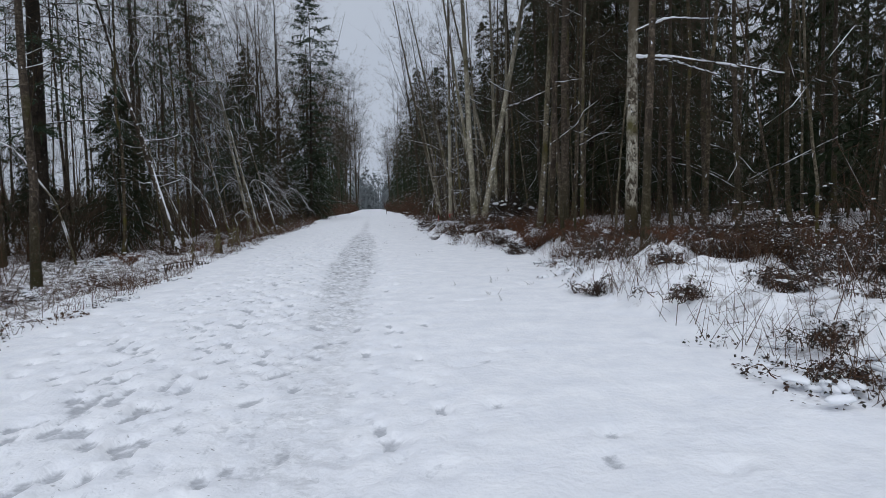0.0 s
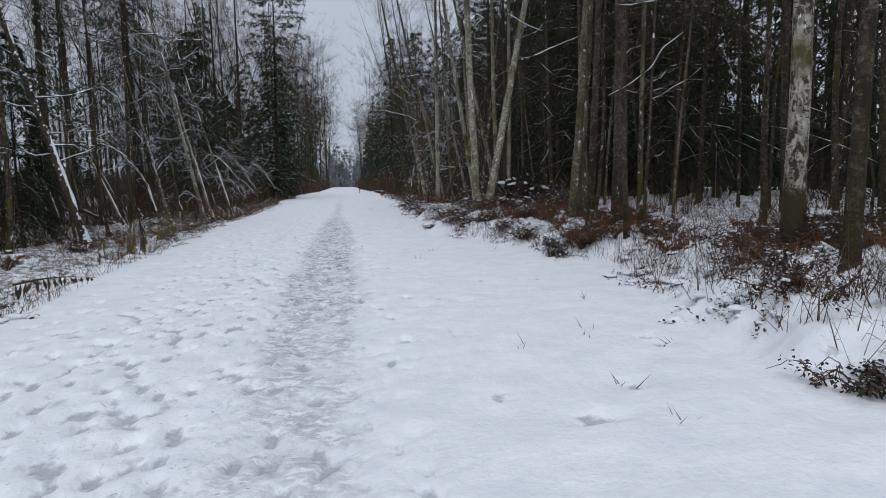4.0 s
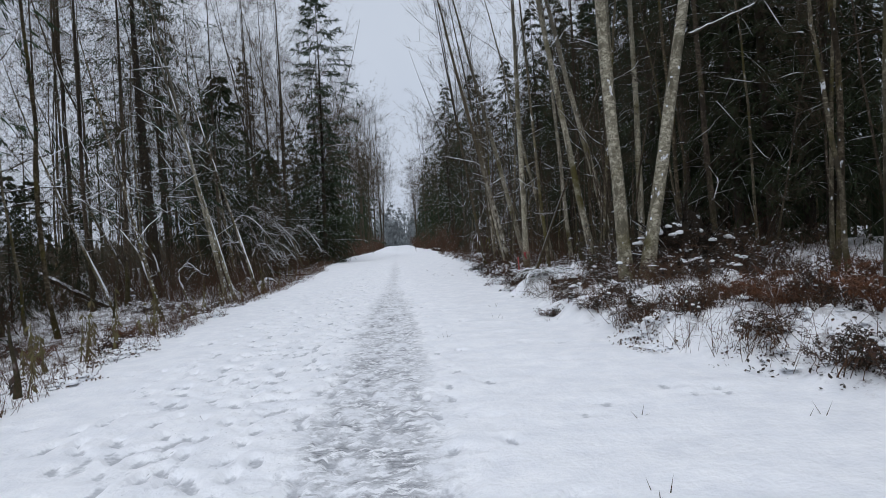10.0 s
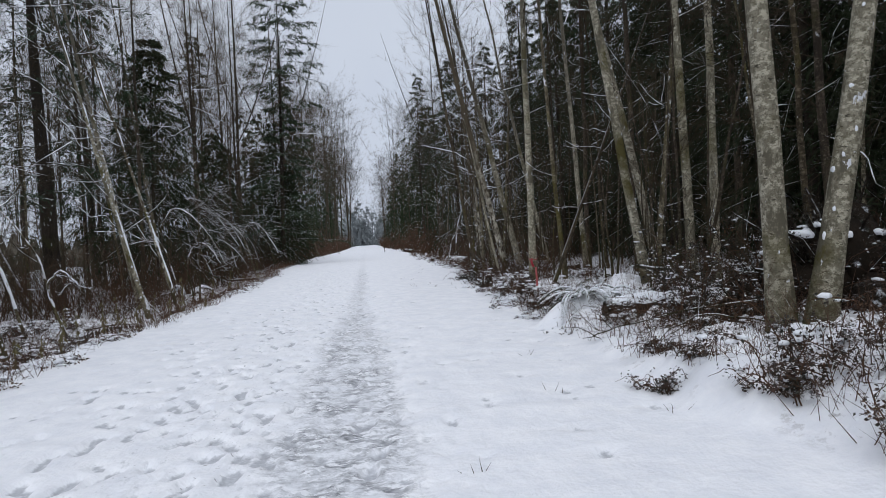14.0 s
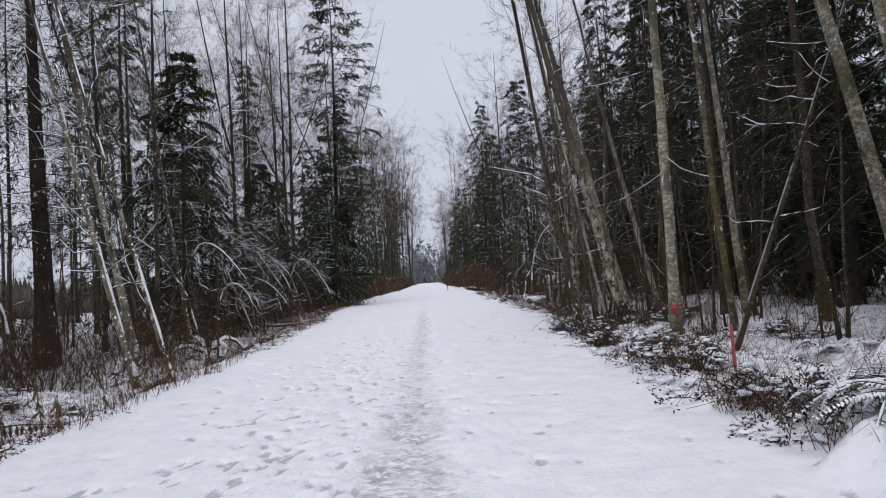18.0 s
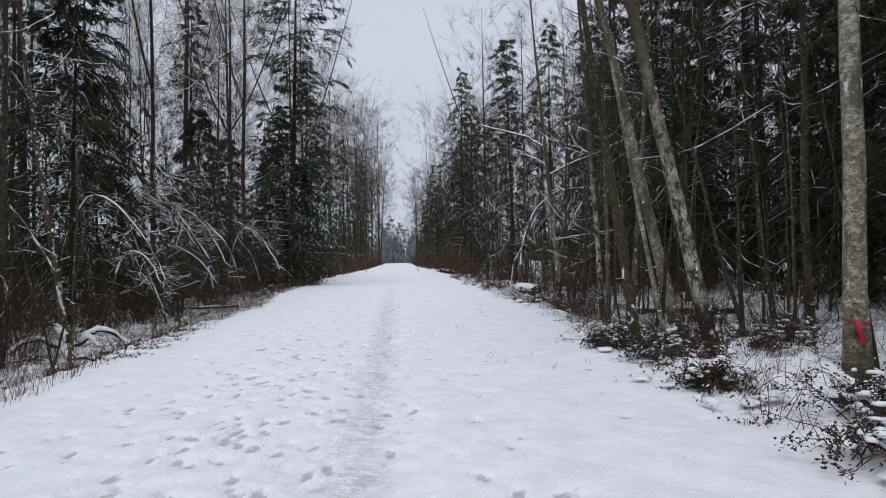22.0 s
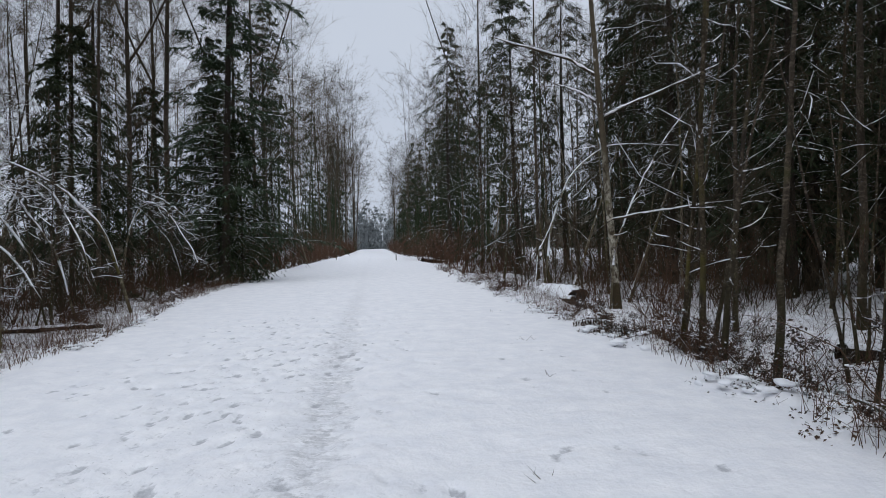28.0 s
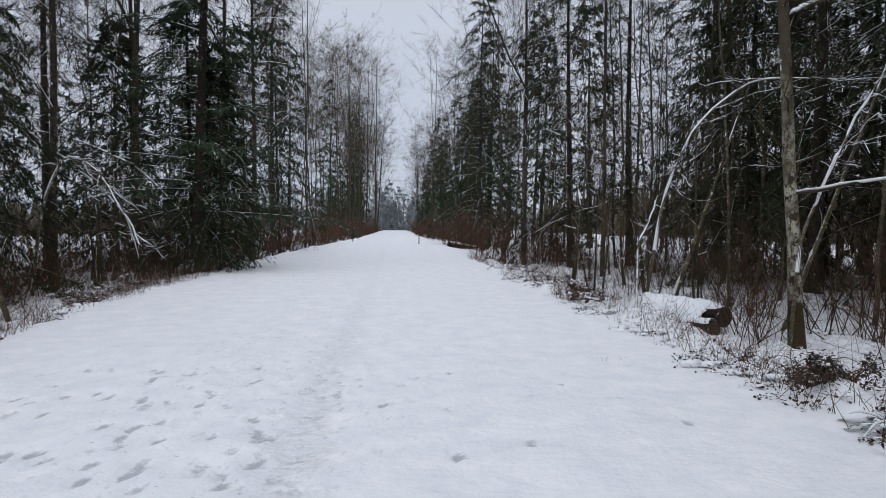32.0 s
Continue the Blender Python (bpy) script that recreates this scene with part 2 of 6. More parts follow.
# ---- mesh building ----
class Geo:
    """Quads and triangles gathered into one mesh."""

    def __init__(self):
        self.v, self.q, self.t, self.n = [], [], [], 0

    def add(self, v, q=None, t=None):
        if q is not None and len(q):
            self.q.append(np.asarray(q, np.int64).reshape(-1, 4) + self.n)
        if t is not None and len(t):
            self.t.append(np.asarray(t, np.int64).reshape(-1, 3) + self.n)
        v = np.asarray(v, float).reshape(-1, 3)
        self.v.append(v)
        self.n += len(v)
        return self

    def tubes(self, p, r, sides=4):
        """Tubes along the polylines p (M, N, 3) with the radii r (M, N)."""
        p, r = np.asarray(p, float), np.asarray(r, float)
        if p.ndim == 2:
            p, r = p[None], r[None]
        m, n = r.shape
        d = np.gradient(p, axis=1)
        d /= np.linalg.norm(d, axis=2, keepdims=True) + 1e-9
        ref = np.where(np.abs(d[:, :1, 2:]) > 0.8, np.array([1.0, 0.1, 0]), np.array([0.1, 0, 1.0]))
        u = np.cross(d, np.broadcast_to(ref, d.shape))
        u /= np.linalg.norm(u, axis=2, keepdims=True) + 1e-9
        w = np.cross(d, u)
        a = np.arange(sides) * 2 * np.pi / sides
        ring = p[:, :, None] + r[:, :, None, None] * (np.cos(a)[:, None] * u[:, :, None] + np.sin(a)[:, None] * w[:, :, None])
        i, j, k = np.meshgrid(np.arange(m), np.arange(n - 1), np.arange(sides), indexing="ij")
        k2 = (k + 1) % sides
        at = lambda jj, kk: (i * n + jj) * sides + kk
        return self.add(ring, np.stack([at(j, k), at(j, k2), at(j + 1, k2), at(j + 1, k)], -1))

    def cones(self, a, b, r, sides=3):
        """Pointed slivers from a to b."""
        a, b = np.asarray(a, float), np.asarray(b, float)
        m = len(a)
        d = b - a
        d = d / (np.linalg.norm(d, axis=1, keepdims=True) + 1e-9)
        u = np.cross(d, np.array([0.31, 0.2, 0.93]))
        u /= np.linalg.norm(u, axis=1, keepdims=True) + 1e-9
        w = np.cross(d, u)
        ang = np.arange(sides) * 2 * np.pi / sides
        r = np.broadcast_to(np.asarray(r, float), (m,))
        ring = a[:, None] + r[:, None, None] * (np.cos(ang)[:, None] * u[:, None] + np.sin(ang)[:, None] * w[:, None])
        v = np.concatenate([ring, b[:, None]], 1)
        i, k = np.meshgrid(np.arange(m), np.arange(sides), indexing="ij")
        return self.add(v, t=np.stack([i * (sides + 1) + k, i * (sides + 1) + (k + 1) % sides, i * (sides + 1) + sides], -1))

    def blades(self, a, d, n, length, width):
        """Leaf blades from a along d with the face normal n, folded a little along the midrib."""
        s = np.cross(d, n)
        s /= np.linalg.norm(s, axis=1, keepdims=True) + 1e-9
        length, width = np.broadcast_to(length, len(a))[:, None], np.broadcast_to(width, len(a))[:, None]
        mid = a + d * length * 0.45
        v = np.stack([a, mid + s * width / 2 + n * width * 0.15, a + d * length, mid - s * width / 2 + n * width * 0.15], 1)
        i = np.arange(len(a))[:, None] * 4
        return self.add(v, t=np.concatenate([i + [0, 1, 2], i + [0, 2, 3]]))

    def blobs(self, c, size, rng):
        """Lumps of snow: rounded above, tucked in below, with uneven outlines."""
        sides, bend = 8, (0.55, 1.1, 1.6, 2.15)
        k = np.arange(sides)
        t = np.stack([0 * k, 1 + k, 1 + (k + 1) % sides], 1)
        q = np.concatenate([np.stack([1 + j * sides + k, 1 + (j + 1) * sides + k, 1 + (j + 1) * sides + (k + 1) % sides, 1 + j * sides + (k + 1) % sides], 1) for j in range(len(bend) - 1)])
        for p, s in zip(c, size):
            a = k * 2 * np.pi / sides + rng.random()
            lobe = 0.55 + 0.8 * rng.random(sides)
            v = [np.array([p + np.array([0, 0, s[2]])])]
            for f in bend:
                rad = math.sin(f) * lobe
                v.append(np.stack([p[0] + s[0] * rad * np.cos(a), p[1] + s[1] * rad * np.sin(a), p[2] + s[2] * (math.cos(f) + rng.normal(0, 0.12, sides))], 1))
            self.add(np.concatenate(v), q, t)
        return self

    def merge(self, other, x, y, z, turn=0.0, size=1.0):
        """Another Geo's faces, turned, scaled and moved."""
        c, s = math.cos(turn) * size, math.sin(turn) * size
        n = self.n
        for v in other.v:
            self.v.append(np.stack([v[:, 0] * c - v[:, 1] * s + x, v[:, 0] * s + v[:, 1] * c + y, v[:, 2] * size + z], 1))
        self.q += [q + n for q in other.q]
        self.t += [t + n for t in other.t]
        self.n += other.n
        return self

    def mesh(self, name, material, smooth=True):
        me = bpy.data.meshes.new(name)
        v = np.concatenate(self.v) if self.v else np.zeros((0, 3))
        q = np.concatenate(self.q) if self.q else np.zeros((0, 4), np.int64)
        t = np.concatenate(self.t) if self.t else np.zeros((0, 3), np.int64)
        me.vertices.add(len(v))
        me.vertices.foreach_set("co", v.ravel())
        me.loops.add(4 * len(q) + 3 * len(t))
        me.loops.foreach_set("vertex_index", np.concatenate([q.ravel(), t.ravel()]))
        me.polygons.add(len(q) + len(t))
        me.polygons.foreach_set("loop_start", np.concatenate([np.arange(len(q)) * 4, 4 * len(q) + np.arange(len(t)) * 3]))
        me.polygons.foreach_set("use_smooth", np.full(len(q) + len(t), smooth))
        me.materials.append(material)
        me.update(calc_edges=True)
        return me


def part(name, geo, material, parent, label="", smooth=True):
    ob = new(name, geo if isinstance(geo, bpy.types.Mesh) else geo.mesh(name, material, smooth))
    ob.parent = parent
    return tagged(ob, label)


def thing(name, label, category, group="", kind=""):
    return tagged(new(name), label, category, group, kind)


def smooth01(v):
    v = np.clip(v, 0, 1)
    return v * v * (3 - 2 * v)


def hash_noise(x, y, seed=0):
    """Smooth value noise over the plane, 0 to 1."""
    xi, yi = np.floor(x), np.floor(y)
    fx, fy = smooth01(x - xi), smooth01(y - yi)

    def h(a, b):
        s = np.sin(a * 127.1 + b * 311.7 + seed * 74.7) * 43758.5453
        return s - np.floor(s)

    return (h(xi, yi) * (1 - fx) + h(xi + 1, yi) * fx) * (1 - fy) + (h(xi, yi + 1) * (1 - fx) + h(xi + 1, yi + 1) * fx) * fy


# ---- the ground: a snowed forest road between two verges ----
EDGE_LEFT = [(-10, -3.2), (12, -3.3), (20, -3.6), (28, -4.0), (32, -3.9), (36, -3.8), (42, -4.0), (50, -4.2), (56, -4.9), (78, -5.3), (100, -4.6), (130, -3.6)]
EDGE_RIGHT = [(-10, 3.6), (6, 3.5), (9, 3.6), (12, 3.8), (15, 4.8), (17, 4.4), (19, 3.7), (20.5, 3.25), (26, 3.15), (30, 3.1), (33, 3.4), (38, 3.45), (40, 3.7), (44, 4.3), (60, 4.4), (90, 4.2), (130, 3.4)]


def road_left(y):
    return np.interp(y, *zip(*EDGE_LEFT))


def road_right(y):
    return np.interp(y, *zip(*EDGE_RIGHT))


def edge_wobble(x, y):
    return 0.5 * (hash_noise(x * 0 + 3, y * 0.45, 5) - 0.5) + 0.35 * (hash_noise(x * 0 + 1, y * 1.7, 8) - 0.5)


def past_edge(x, y):
    """Metres beyond the road's edge, negative on the road."""
    wob = edge_wobble(x, y)
    return np.maximum(road_left(y) + wob - x, x - road_right(y) - wob)


def ground_height(x, y):
    x, y = np.asarray(x, float), np.asarray(y, float)
    wob = edge_wobble(x, y)
    off_left, off_right = road_left(y) + wob - x, x - road_right(y) - wob
    left, right = smooth01(off_left / 1.8), smooth01(off_right / 1.6)
    side = 0.28 - 0.18 * smooth01((y - 26) / 10) - 0.5 * smooth01((y - 36) / 8)
    z = -0.42 * left + side * right + 0.03 * np.clip(off_right - 1.5, 0, 14)
    # snow mounded over the brambles of the right verge, less so on the left
    lumps = smooth01((hash_noise(x * 1.25, y * 1.25, 31) - 0.42) / 0.4) + 0.5 * smooth01((hash_noise(x * 2.7, y * 2.7, 33) - 0.4) / 0.4)
    z = z + lumps * (0.21 * smooth01(off_right / 0.5) * (1 - smooth01((off_right - 2.6) / 2)) + 0.08 * smooth01(off_left / 0.6))
    # the hollow that the fallen log lies in
    z = z - 0.4 * np.exp(-(((x - 5.3) / 1.4) ** 2) - ((y - 26.5) / 1.1) ** 2) * right
    rough = np.maximum(left, right)
    z = z + rough * (0.30 * (hash_noise(x * 0.5, y * 0.5, 1) - 0.5) + 0.16 * (hash_noise(x * 1.7, y * 1.7, 2) - 0.5) + 0.13 * (hash_noise(x * 3.4, y * 3.4, 3) - 0.5) + 0.06 * (hash_noise(x * 8, y * 8, 7) - 0.5))
    z = z + (1 - rough) * (0.05 * (hash_noise(x * 0.8, y * 0.5, 4) - 0.5) + 0.022 * (hash_noise(x * 2.4, y * 2.4, 6) - 0.5) + 0.018 * (hash_noise(x * 6, y * 5, 9) - 0.5))
    return z


def gh(x, y):
    return float(ground_height(np.array([x]), np.array([y]))[0])


def steps(*spans):
    """Coordinates from spans of (from, to, step)."""
    return np.unique(np.concatenate([np.arange(a, b, s) for a, b, s in spans] + [[spans[-1][1]]]).round(4))


def build_ground():
    rng = np.random.default_rng(4)
    xs = steps((-420, -60, 40), (-60, -16, 4), (-16, -6, 0.4), (-6, -3, 0.12), (-3, 1.2, 0.04), (1.2, 6.5, 0.14), (6.5, 10, 0.2), (10, 16, 0.4), (16, 60, 4), (60, 420, 40))
    ys = steps((-60, -6, 6), (-6, -1, 0.5), (-1, 47, 0.045), (47, 52, 0.065), (52, 70, 0.2), (70, 130, 0.8), (130, 300, 5), (300, 700, 50))
    gx, gy = np.meshgrid(xs, ys, indexing="ij")
    z = ground_height(gx, gy)
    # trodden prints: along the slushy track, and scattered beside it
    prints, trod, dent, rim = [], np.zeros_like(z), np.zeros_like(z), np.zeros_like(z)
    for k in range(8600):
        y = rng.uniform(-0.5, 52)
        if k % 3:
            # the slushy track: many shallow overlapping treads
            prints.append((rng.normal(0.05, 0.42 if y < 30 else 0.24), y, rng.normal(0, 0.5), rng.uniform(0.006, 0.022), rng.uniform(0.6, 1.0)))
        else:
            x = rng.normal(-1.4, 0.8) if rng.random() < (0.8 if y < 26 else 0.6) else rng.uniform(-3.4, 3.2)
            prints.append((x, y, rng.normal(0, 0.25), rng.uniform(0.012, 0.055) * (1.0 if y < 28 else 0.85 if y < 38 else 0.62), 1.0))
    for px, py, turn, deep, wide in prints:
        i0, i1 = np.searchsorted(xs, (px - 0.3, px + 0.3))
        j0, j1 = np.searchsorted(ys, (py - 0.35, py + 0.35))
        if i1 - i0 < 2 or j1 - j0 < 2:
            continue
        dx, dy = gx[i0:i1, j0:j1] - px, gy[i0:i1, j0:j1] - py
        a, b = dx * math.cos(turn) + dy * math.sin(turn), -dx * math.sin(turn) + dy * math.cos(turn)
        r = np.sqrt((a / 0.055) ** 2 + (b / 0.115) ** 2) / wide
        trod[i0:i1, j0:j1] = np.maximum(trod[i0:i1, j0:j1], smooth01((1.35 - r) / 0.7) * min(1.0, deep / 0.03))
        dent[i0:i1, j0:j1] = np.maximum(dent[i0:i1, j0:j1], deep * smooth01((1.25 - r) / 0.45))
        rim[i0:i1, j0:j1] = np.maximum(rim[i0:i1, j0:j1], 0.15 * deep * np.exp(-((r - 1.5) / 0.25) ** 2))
    z += np.where(dent > 0.004, -dent, rim)
    track = np.exp(-((gx - 0.1) / (0.55 - 0.28 * smooth01((gy - 26) / 9))) ** 2) * smooth01((gy + 2) / 3) * (1 - 0.85 * smooth01((gy - 44) / 14))
    z -= 0.02 * track + track * 0.014 * hash_noise(gx * 11, gy * 8, 12)
    nx, ny = len(xs), len(ys)
    i, j = np.meshgrid(np.arange(nx - 1), np.arange(ny - 1), indexing="ij")
    at = lambda a, b: a * ny + b
    g = Geo().add(np.stack([gx, gy, z], -1), np.stack([at(i, j), at(i + 1, j), at(i + 1, j + 1), at(i, j + 1)], -1))
    m = Mat("snowy_ground", 0.75, 0.25)
    level = m.n.new("ShaderNodeMapping")
    level.inputs["Scale"].default_value = (1, 1, 0)
    m.l.new(m.place, level.inputs["Vector"])
    m.place = level.outputs[0]
    x, y = m.axis(m.place, 0), m.axis(m.place, 1)
    fine = m.noise(22, 5, 0.6, vec=m.place)
    patchy = m.noise(1.4, 5, 0.6, vec=m.place)
    snow = m.mix(m.ramp(m.noise(2.6, 6, 0.7, vec=m.place), 0.35, 0.65), (0.78, 0.79, 0.83), (0.89, 0.89, 0.91))
    # grey slush along the worn track, strongest between the tenth and thirtieth metre
    off = m.math("ABSOLUTE", m.math("SUBTRACT", x, 0.03))
    ragged = m.math("ADD", m.math("MULTIPLY", m.noise(1.3, 3, 0.6, vec=m.place), 0.7), m.math("MULTIPLY", m.noise(7, 4, 0.7, vec=m.place), 0.5))
    narrow = m.math("MULTIPLY", m.ramp(m.math("DIVIDE", y, 60), 0.42, 0.56), 0.33)
    narrow = m.math("ADD", narrow, m.math("MULTIPLY", m.ramp(m.math("DIVIDE", y, 60), 0.1, 0.24, (1, 1, 1), (0, 0, 0)), 0.24))
    core = m.ramp(m.math("DIVIDE", m.math("ADD", off, m.math("ADD", ragged, narrow)), 2.0), 0.5, 0.62, (1, 1, 1), (0, 0, 0))
    worn = m.math("MULTIPLY", m.ramp(m.math("DIVIDE", y, 60), 0.1, 0.24, (0.34,) * 3, (1,) * 3), m.ramp(m.math("DIVIDE", y, 60), 0.42, 0.56, (1,) * 3, (0.55,) * 3))
    worn = m.math("MULTIPLY", worn, m.ramp(m.math("DIVIDE", y, 100), 0.44, 0.62, (1,) * 3, (0.15,) * 3))
    broken = m.ramp(m.noise(9, 6, 0.72, vec=m.place, stretch=(0.75, 1.4, 1)), 0.43, 0.51)
    patches = m.ramp(m.noise(2.6, 5, 0.7, vec=m.place), 0.4, 0.58, (0.12,) * 3, (1,) * 3)
    slush = m.math("MULTIPLY", m.math("MULTIPLY", m.math("MULTIPLY", core, patches), worn), broken)
    # Darker streaks in the slush colour also stand in for small tread shadows.
    c = m.mix(m.math("MULTIPLY", slush, 0.9), snow, m.mix(m.ramp(m.noise(20, 4, 0.6, vec=m.place, stretch=(0.6, 1.3, 1)), 0.38, 0.62), (0.12, 0.124, 0.135), (0.46, 0.47, 0.5)))
    wide = m.ramp(m.math("ABSOLUTE", m.math("ADD", x, 0.9)), 0.8, 2.2, (1, 1, 1), (0, 0, 0))
    scuff = m.math("MULTIPLY", wide, m.ramp(m.noise(7, 4, 0.65, vec=m.place, stretch=(1.4, 0.8, 1)), 0.6, 0.66))
    c = m.mix(m.math("MULTIPLY", scuff, 0.35), c, (0.45, 0.46, 0.49))
    # leaf litter and brush showing through off the road
    verge = m.n.new("ShaderNodeAttribute")
    verge.attribute_name = "verge"
    soft = m.ramp(m.math("DIVIDE", m.math("ADD", verge.outputs["Fac"], m.math("MULTIPLY", m.noise(1.1, 3, vec=m.place), 1.2)), 6), 0.1, 0.5)
    lush = m.ramp(m.math("DIVIDE", x, 10), 0.0, 0.3, (0.75, 0.75, 0.75), (0.45, 0.45, 0.45))
    spots = m.math("ADD", m.noise(3.6, 7, 0.75, vec=m.place), m.math("MULTIPLY", soft, 0.09))
    lush = m.math("MULTIPLY", lush, m.ramp(m.math("DIVIDE", y, 60), 0.5, 0.64, (1, 1, 1), (0.55, 0.55, 0.55)))
    litter = m.math("MULTIPLY", m.math("MULTIPLY", m.ramp(verge.outputs["Fac"], 0.1, 0.5), lush), m.ramp(spots, 0.57, 0.62))
    c = m.mix(litter, c, m.mix(m.ramp(m.noise(30, 4, 0.7, vec=m.place), 0.35, 0.65), (0.035, 0.022, 0.013), (0.13, 0.085, 0.05)))
    # Prints tinted grey: wet packed snow, plus shade of the hollows put in colour.
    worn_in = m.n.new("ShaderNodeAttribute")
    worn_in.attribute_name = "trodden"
    wet_shade = m.ramp(m.math("ADD", worn_in.outputs["Fac"], m.math("MULTIPLY", m.math("SUBTRACT", m.noise(17, 5, 0.65, vec=m.place), 0.5), 1.0)), 0.6, 0.95)
    c = m.mix(m.math("MULTIPLY", wet_shade, 0.8), c, m.mix(m.noise(40, 3, vec=m.place), (0.2, 0.21, 0.23), (0.56, 0.57, 0.61)))
    speck = m.math("MULTIPLY", wide, m.ramp(m.noise(34, 3, 0.5, vec=m.place, stretch=(0.55, 1.0, 1)), 0.67, 0.72))
    c = m.mix(m.math("MULTIPLY", speck, 0.6), c, (0.2, 0.19, 0.19))
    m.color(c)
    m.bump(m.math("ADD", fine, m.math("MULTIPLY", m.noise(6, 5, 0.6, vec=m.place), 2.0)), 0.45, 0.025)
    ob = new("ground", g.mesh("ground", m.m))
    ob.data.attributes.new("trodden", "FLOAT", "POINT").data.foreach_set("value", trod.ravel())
    ob.data.attributes.new("verge", "FLOAT", "POINT").data.foreach_set("value", np.clip(past_edge(gx, gy), 0, 8).ravel())
    tagged(ob, "snow-covered forest road with a trodden slushy track", "ground", kind="structure")


build_ground()


# ---- trees ----
def unit(v):
    return v / (np.linalg.norm(v, axis=-1, keepdims=True) + 1e-9)


def along(p, s):
    """Points at the shares s of the polyline p."""
    f = np.clip(s, 0, 1) * (len(p) - 1)
    i = np.minimum(f.astype(int), len(p) - 2)
    return p[i] + (p[i + 1] - p[i]) * (f - i)[:, None]


def limbs_on(g, rng, start, direc, length, radius, twigs=5, lets=4, droop=0.0, rise=0.25, snow=None, fine=True, thick=1.0, lie=0.85):
    """Limbs with twigs and twiglets, all in one crown; snow gathers the ridges that lie on the flatter limbs."""
    n = len(start)
    s = np.linspace(0, 1, 5)
    p = start[:, None] + direc[:, None] * (length[:, None] * s)[..., None]
    p[..., 2] += (rise - droop) * length[:, None] * s**2
    p[:, 1:] += rng.normal(0, 0.075, (n, 4, 3)) * length[:, None, None] * s[1:, None]
    p += rng.normal(0, 0.22, (n, 1, 3)) * length[:, None, None] * (s**2)[:, None]
    g.tubes(p, radius[:, None] * (1 - 0.85 * s), 4 if fine else 3)
    if snow is not None:
        flat = (np.abs(unit(p[:, 4] - p[:, 0])[:, 2]) < 0.72) & (rng.random(n) < lie)
        f = np.linspace(0.1, 3.9, 14)
        i = f.astype(int)
        q = p[flat][:, i] + (p[flat][:, i + 1] - p[flat][:, i]) * (f - i)[:, None]
        w = radius[flat][:, None] * (1 - 0.85 * f / 4)
        q[..., 2] += w
        lies = hash_noise(np.arange(len(q))[:, None] * 3.1 + 0 * f, 0.6 * np.arange(14)[None] + 0 * w, 41) > (0.42 if fine else 0.5)
        snow.tubes(q, np.where(lies, (w * 0.8 + 0.006) * rng.uniform(0.5, 1.15, w.shape), 0.001), 4)
    if not twigs:
        return
    k = rng.uniform(0.15, 1.0, (n, twigs))
    f = k * 4
    i = np.minimum(f.astype(int), 3)
    rows = np.arange(n)[:, None]
    base = p[rows, i] + (p[rows, i + 1] - p[rows, i]) * (f - i)[..., None]
    d = unit(unit(direc)[:, None] * 0.8 + rng.normal(0, 0.55, (n, twigs, 3)) + np.array([0, 0, 0.28 - droop]))
    tl = length[:, None] * rng.uniform(0.22, 0.55, (n, twigs)) * (1.15 - 0.55 * k)
    s3 = np.linspace(0, 1, 3)
    q = (base[:, :, None] + d[:, :, None] * (tl[..., None] * s3)[..., None]).reshape(-1, 3, 3)
    q[:, 2, 2] += (0.12 - droop) * tl.ravel()
    q[:, 1] += rng.normal(0, 0.05, (len(q), 3)) * tl.ravel()[:, None]
    tr = np.maximum(0.004 * thick, np.repeat(radius, twigs) * 0.32)
    if fine:
        g.tubes(q, tr[:, None] * np.array([1, 0.7, 0.35]), 3)
        if snow is not None:
            flat = (np.abs(unit(q[:, 2] - q[:, 0])[:, 2]) < 0.55) & (rng.random(len(q)) < (0.8 if lie > 0.9 else 0.3 * lie))
            ridge = q[flat] + [0, 0, 0.004]
            snow.tubes(ridge, 0.0075 * rng.uniform(0.2, 1.2, ridge.shape[:2]), 3)
    else:
        g.cones(q[:, 0], q[:, 2], tr)
    if lets:
        kk = rng.uniform(0.1, 1.0, (len(q), lets))
        a = q[:, None, 0] * (1 - kk[..., None]) + q[:, None, 2] * kk[..., None]
        dd = unit(unit(q[:, 2] - q[:, 0])[:, None] + rng.normal(0, 0.65, (len(q), lets, 3)) + np.array([0, 0, 0.1 - droop]))
        ll = tl.ravel()[:, None] * rng.uniform(0.3, 0.85, (len(q), lets))
        g.cones(a.reshape(-1, 3), (a + dd * ll[..., None]).reshape(-1, 3), np.repeat(np.maximum(0.0032 * thick, tr * 0.5), lets))


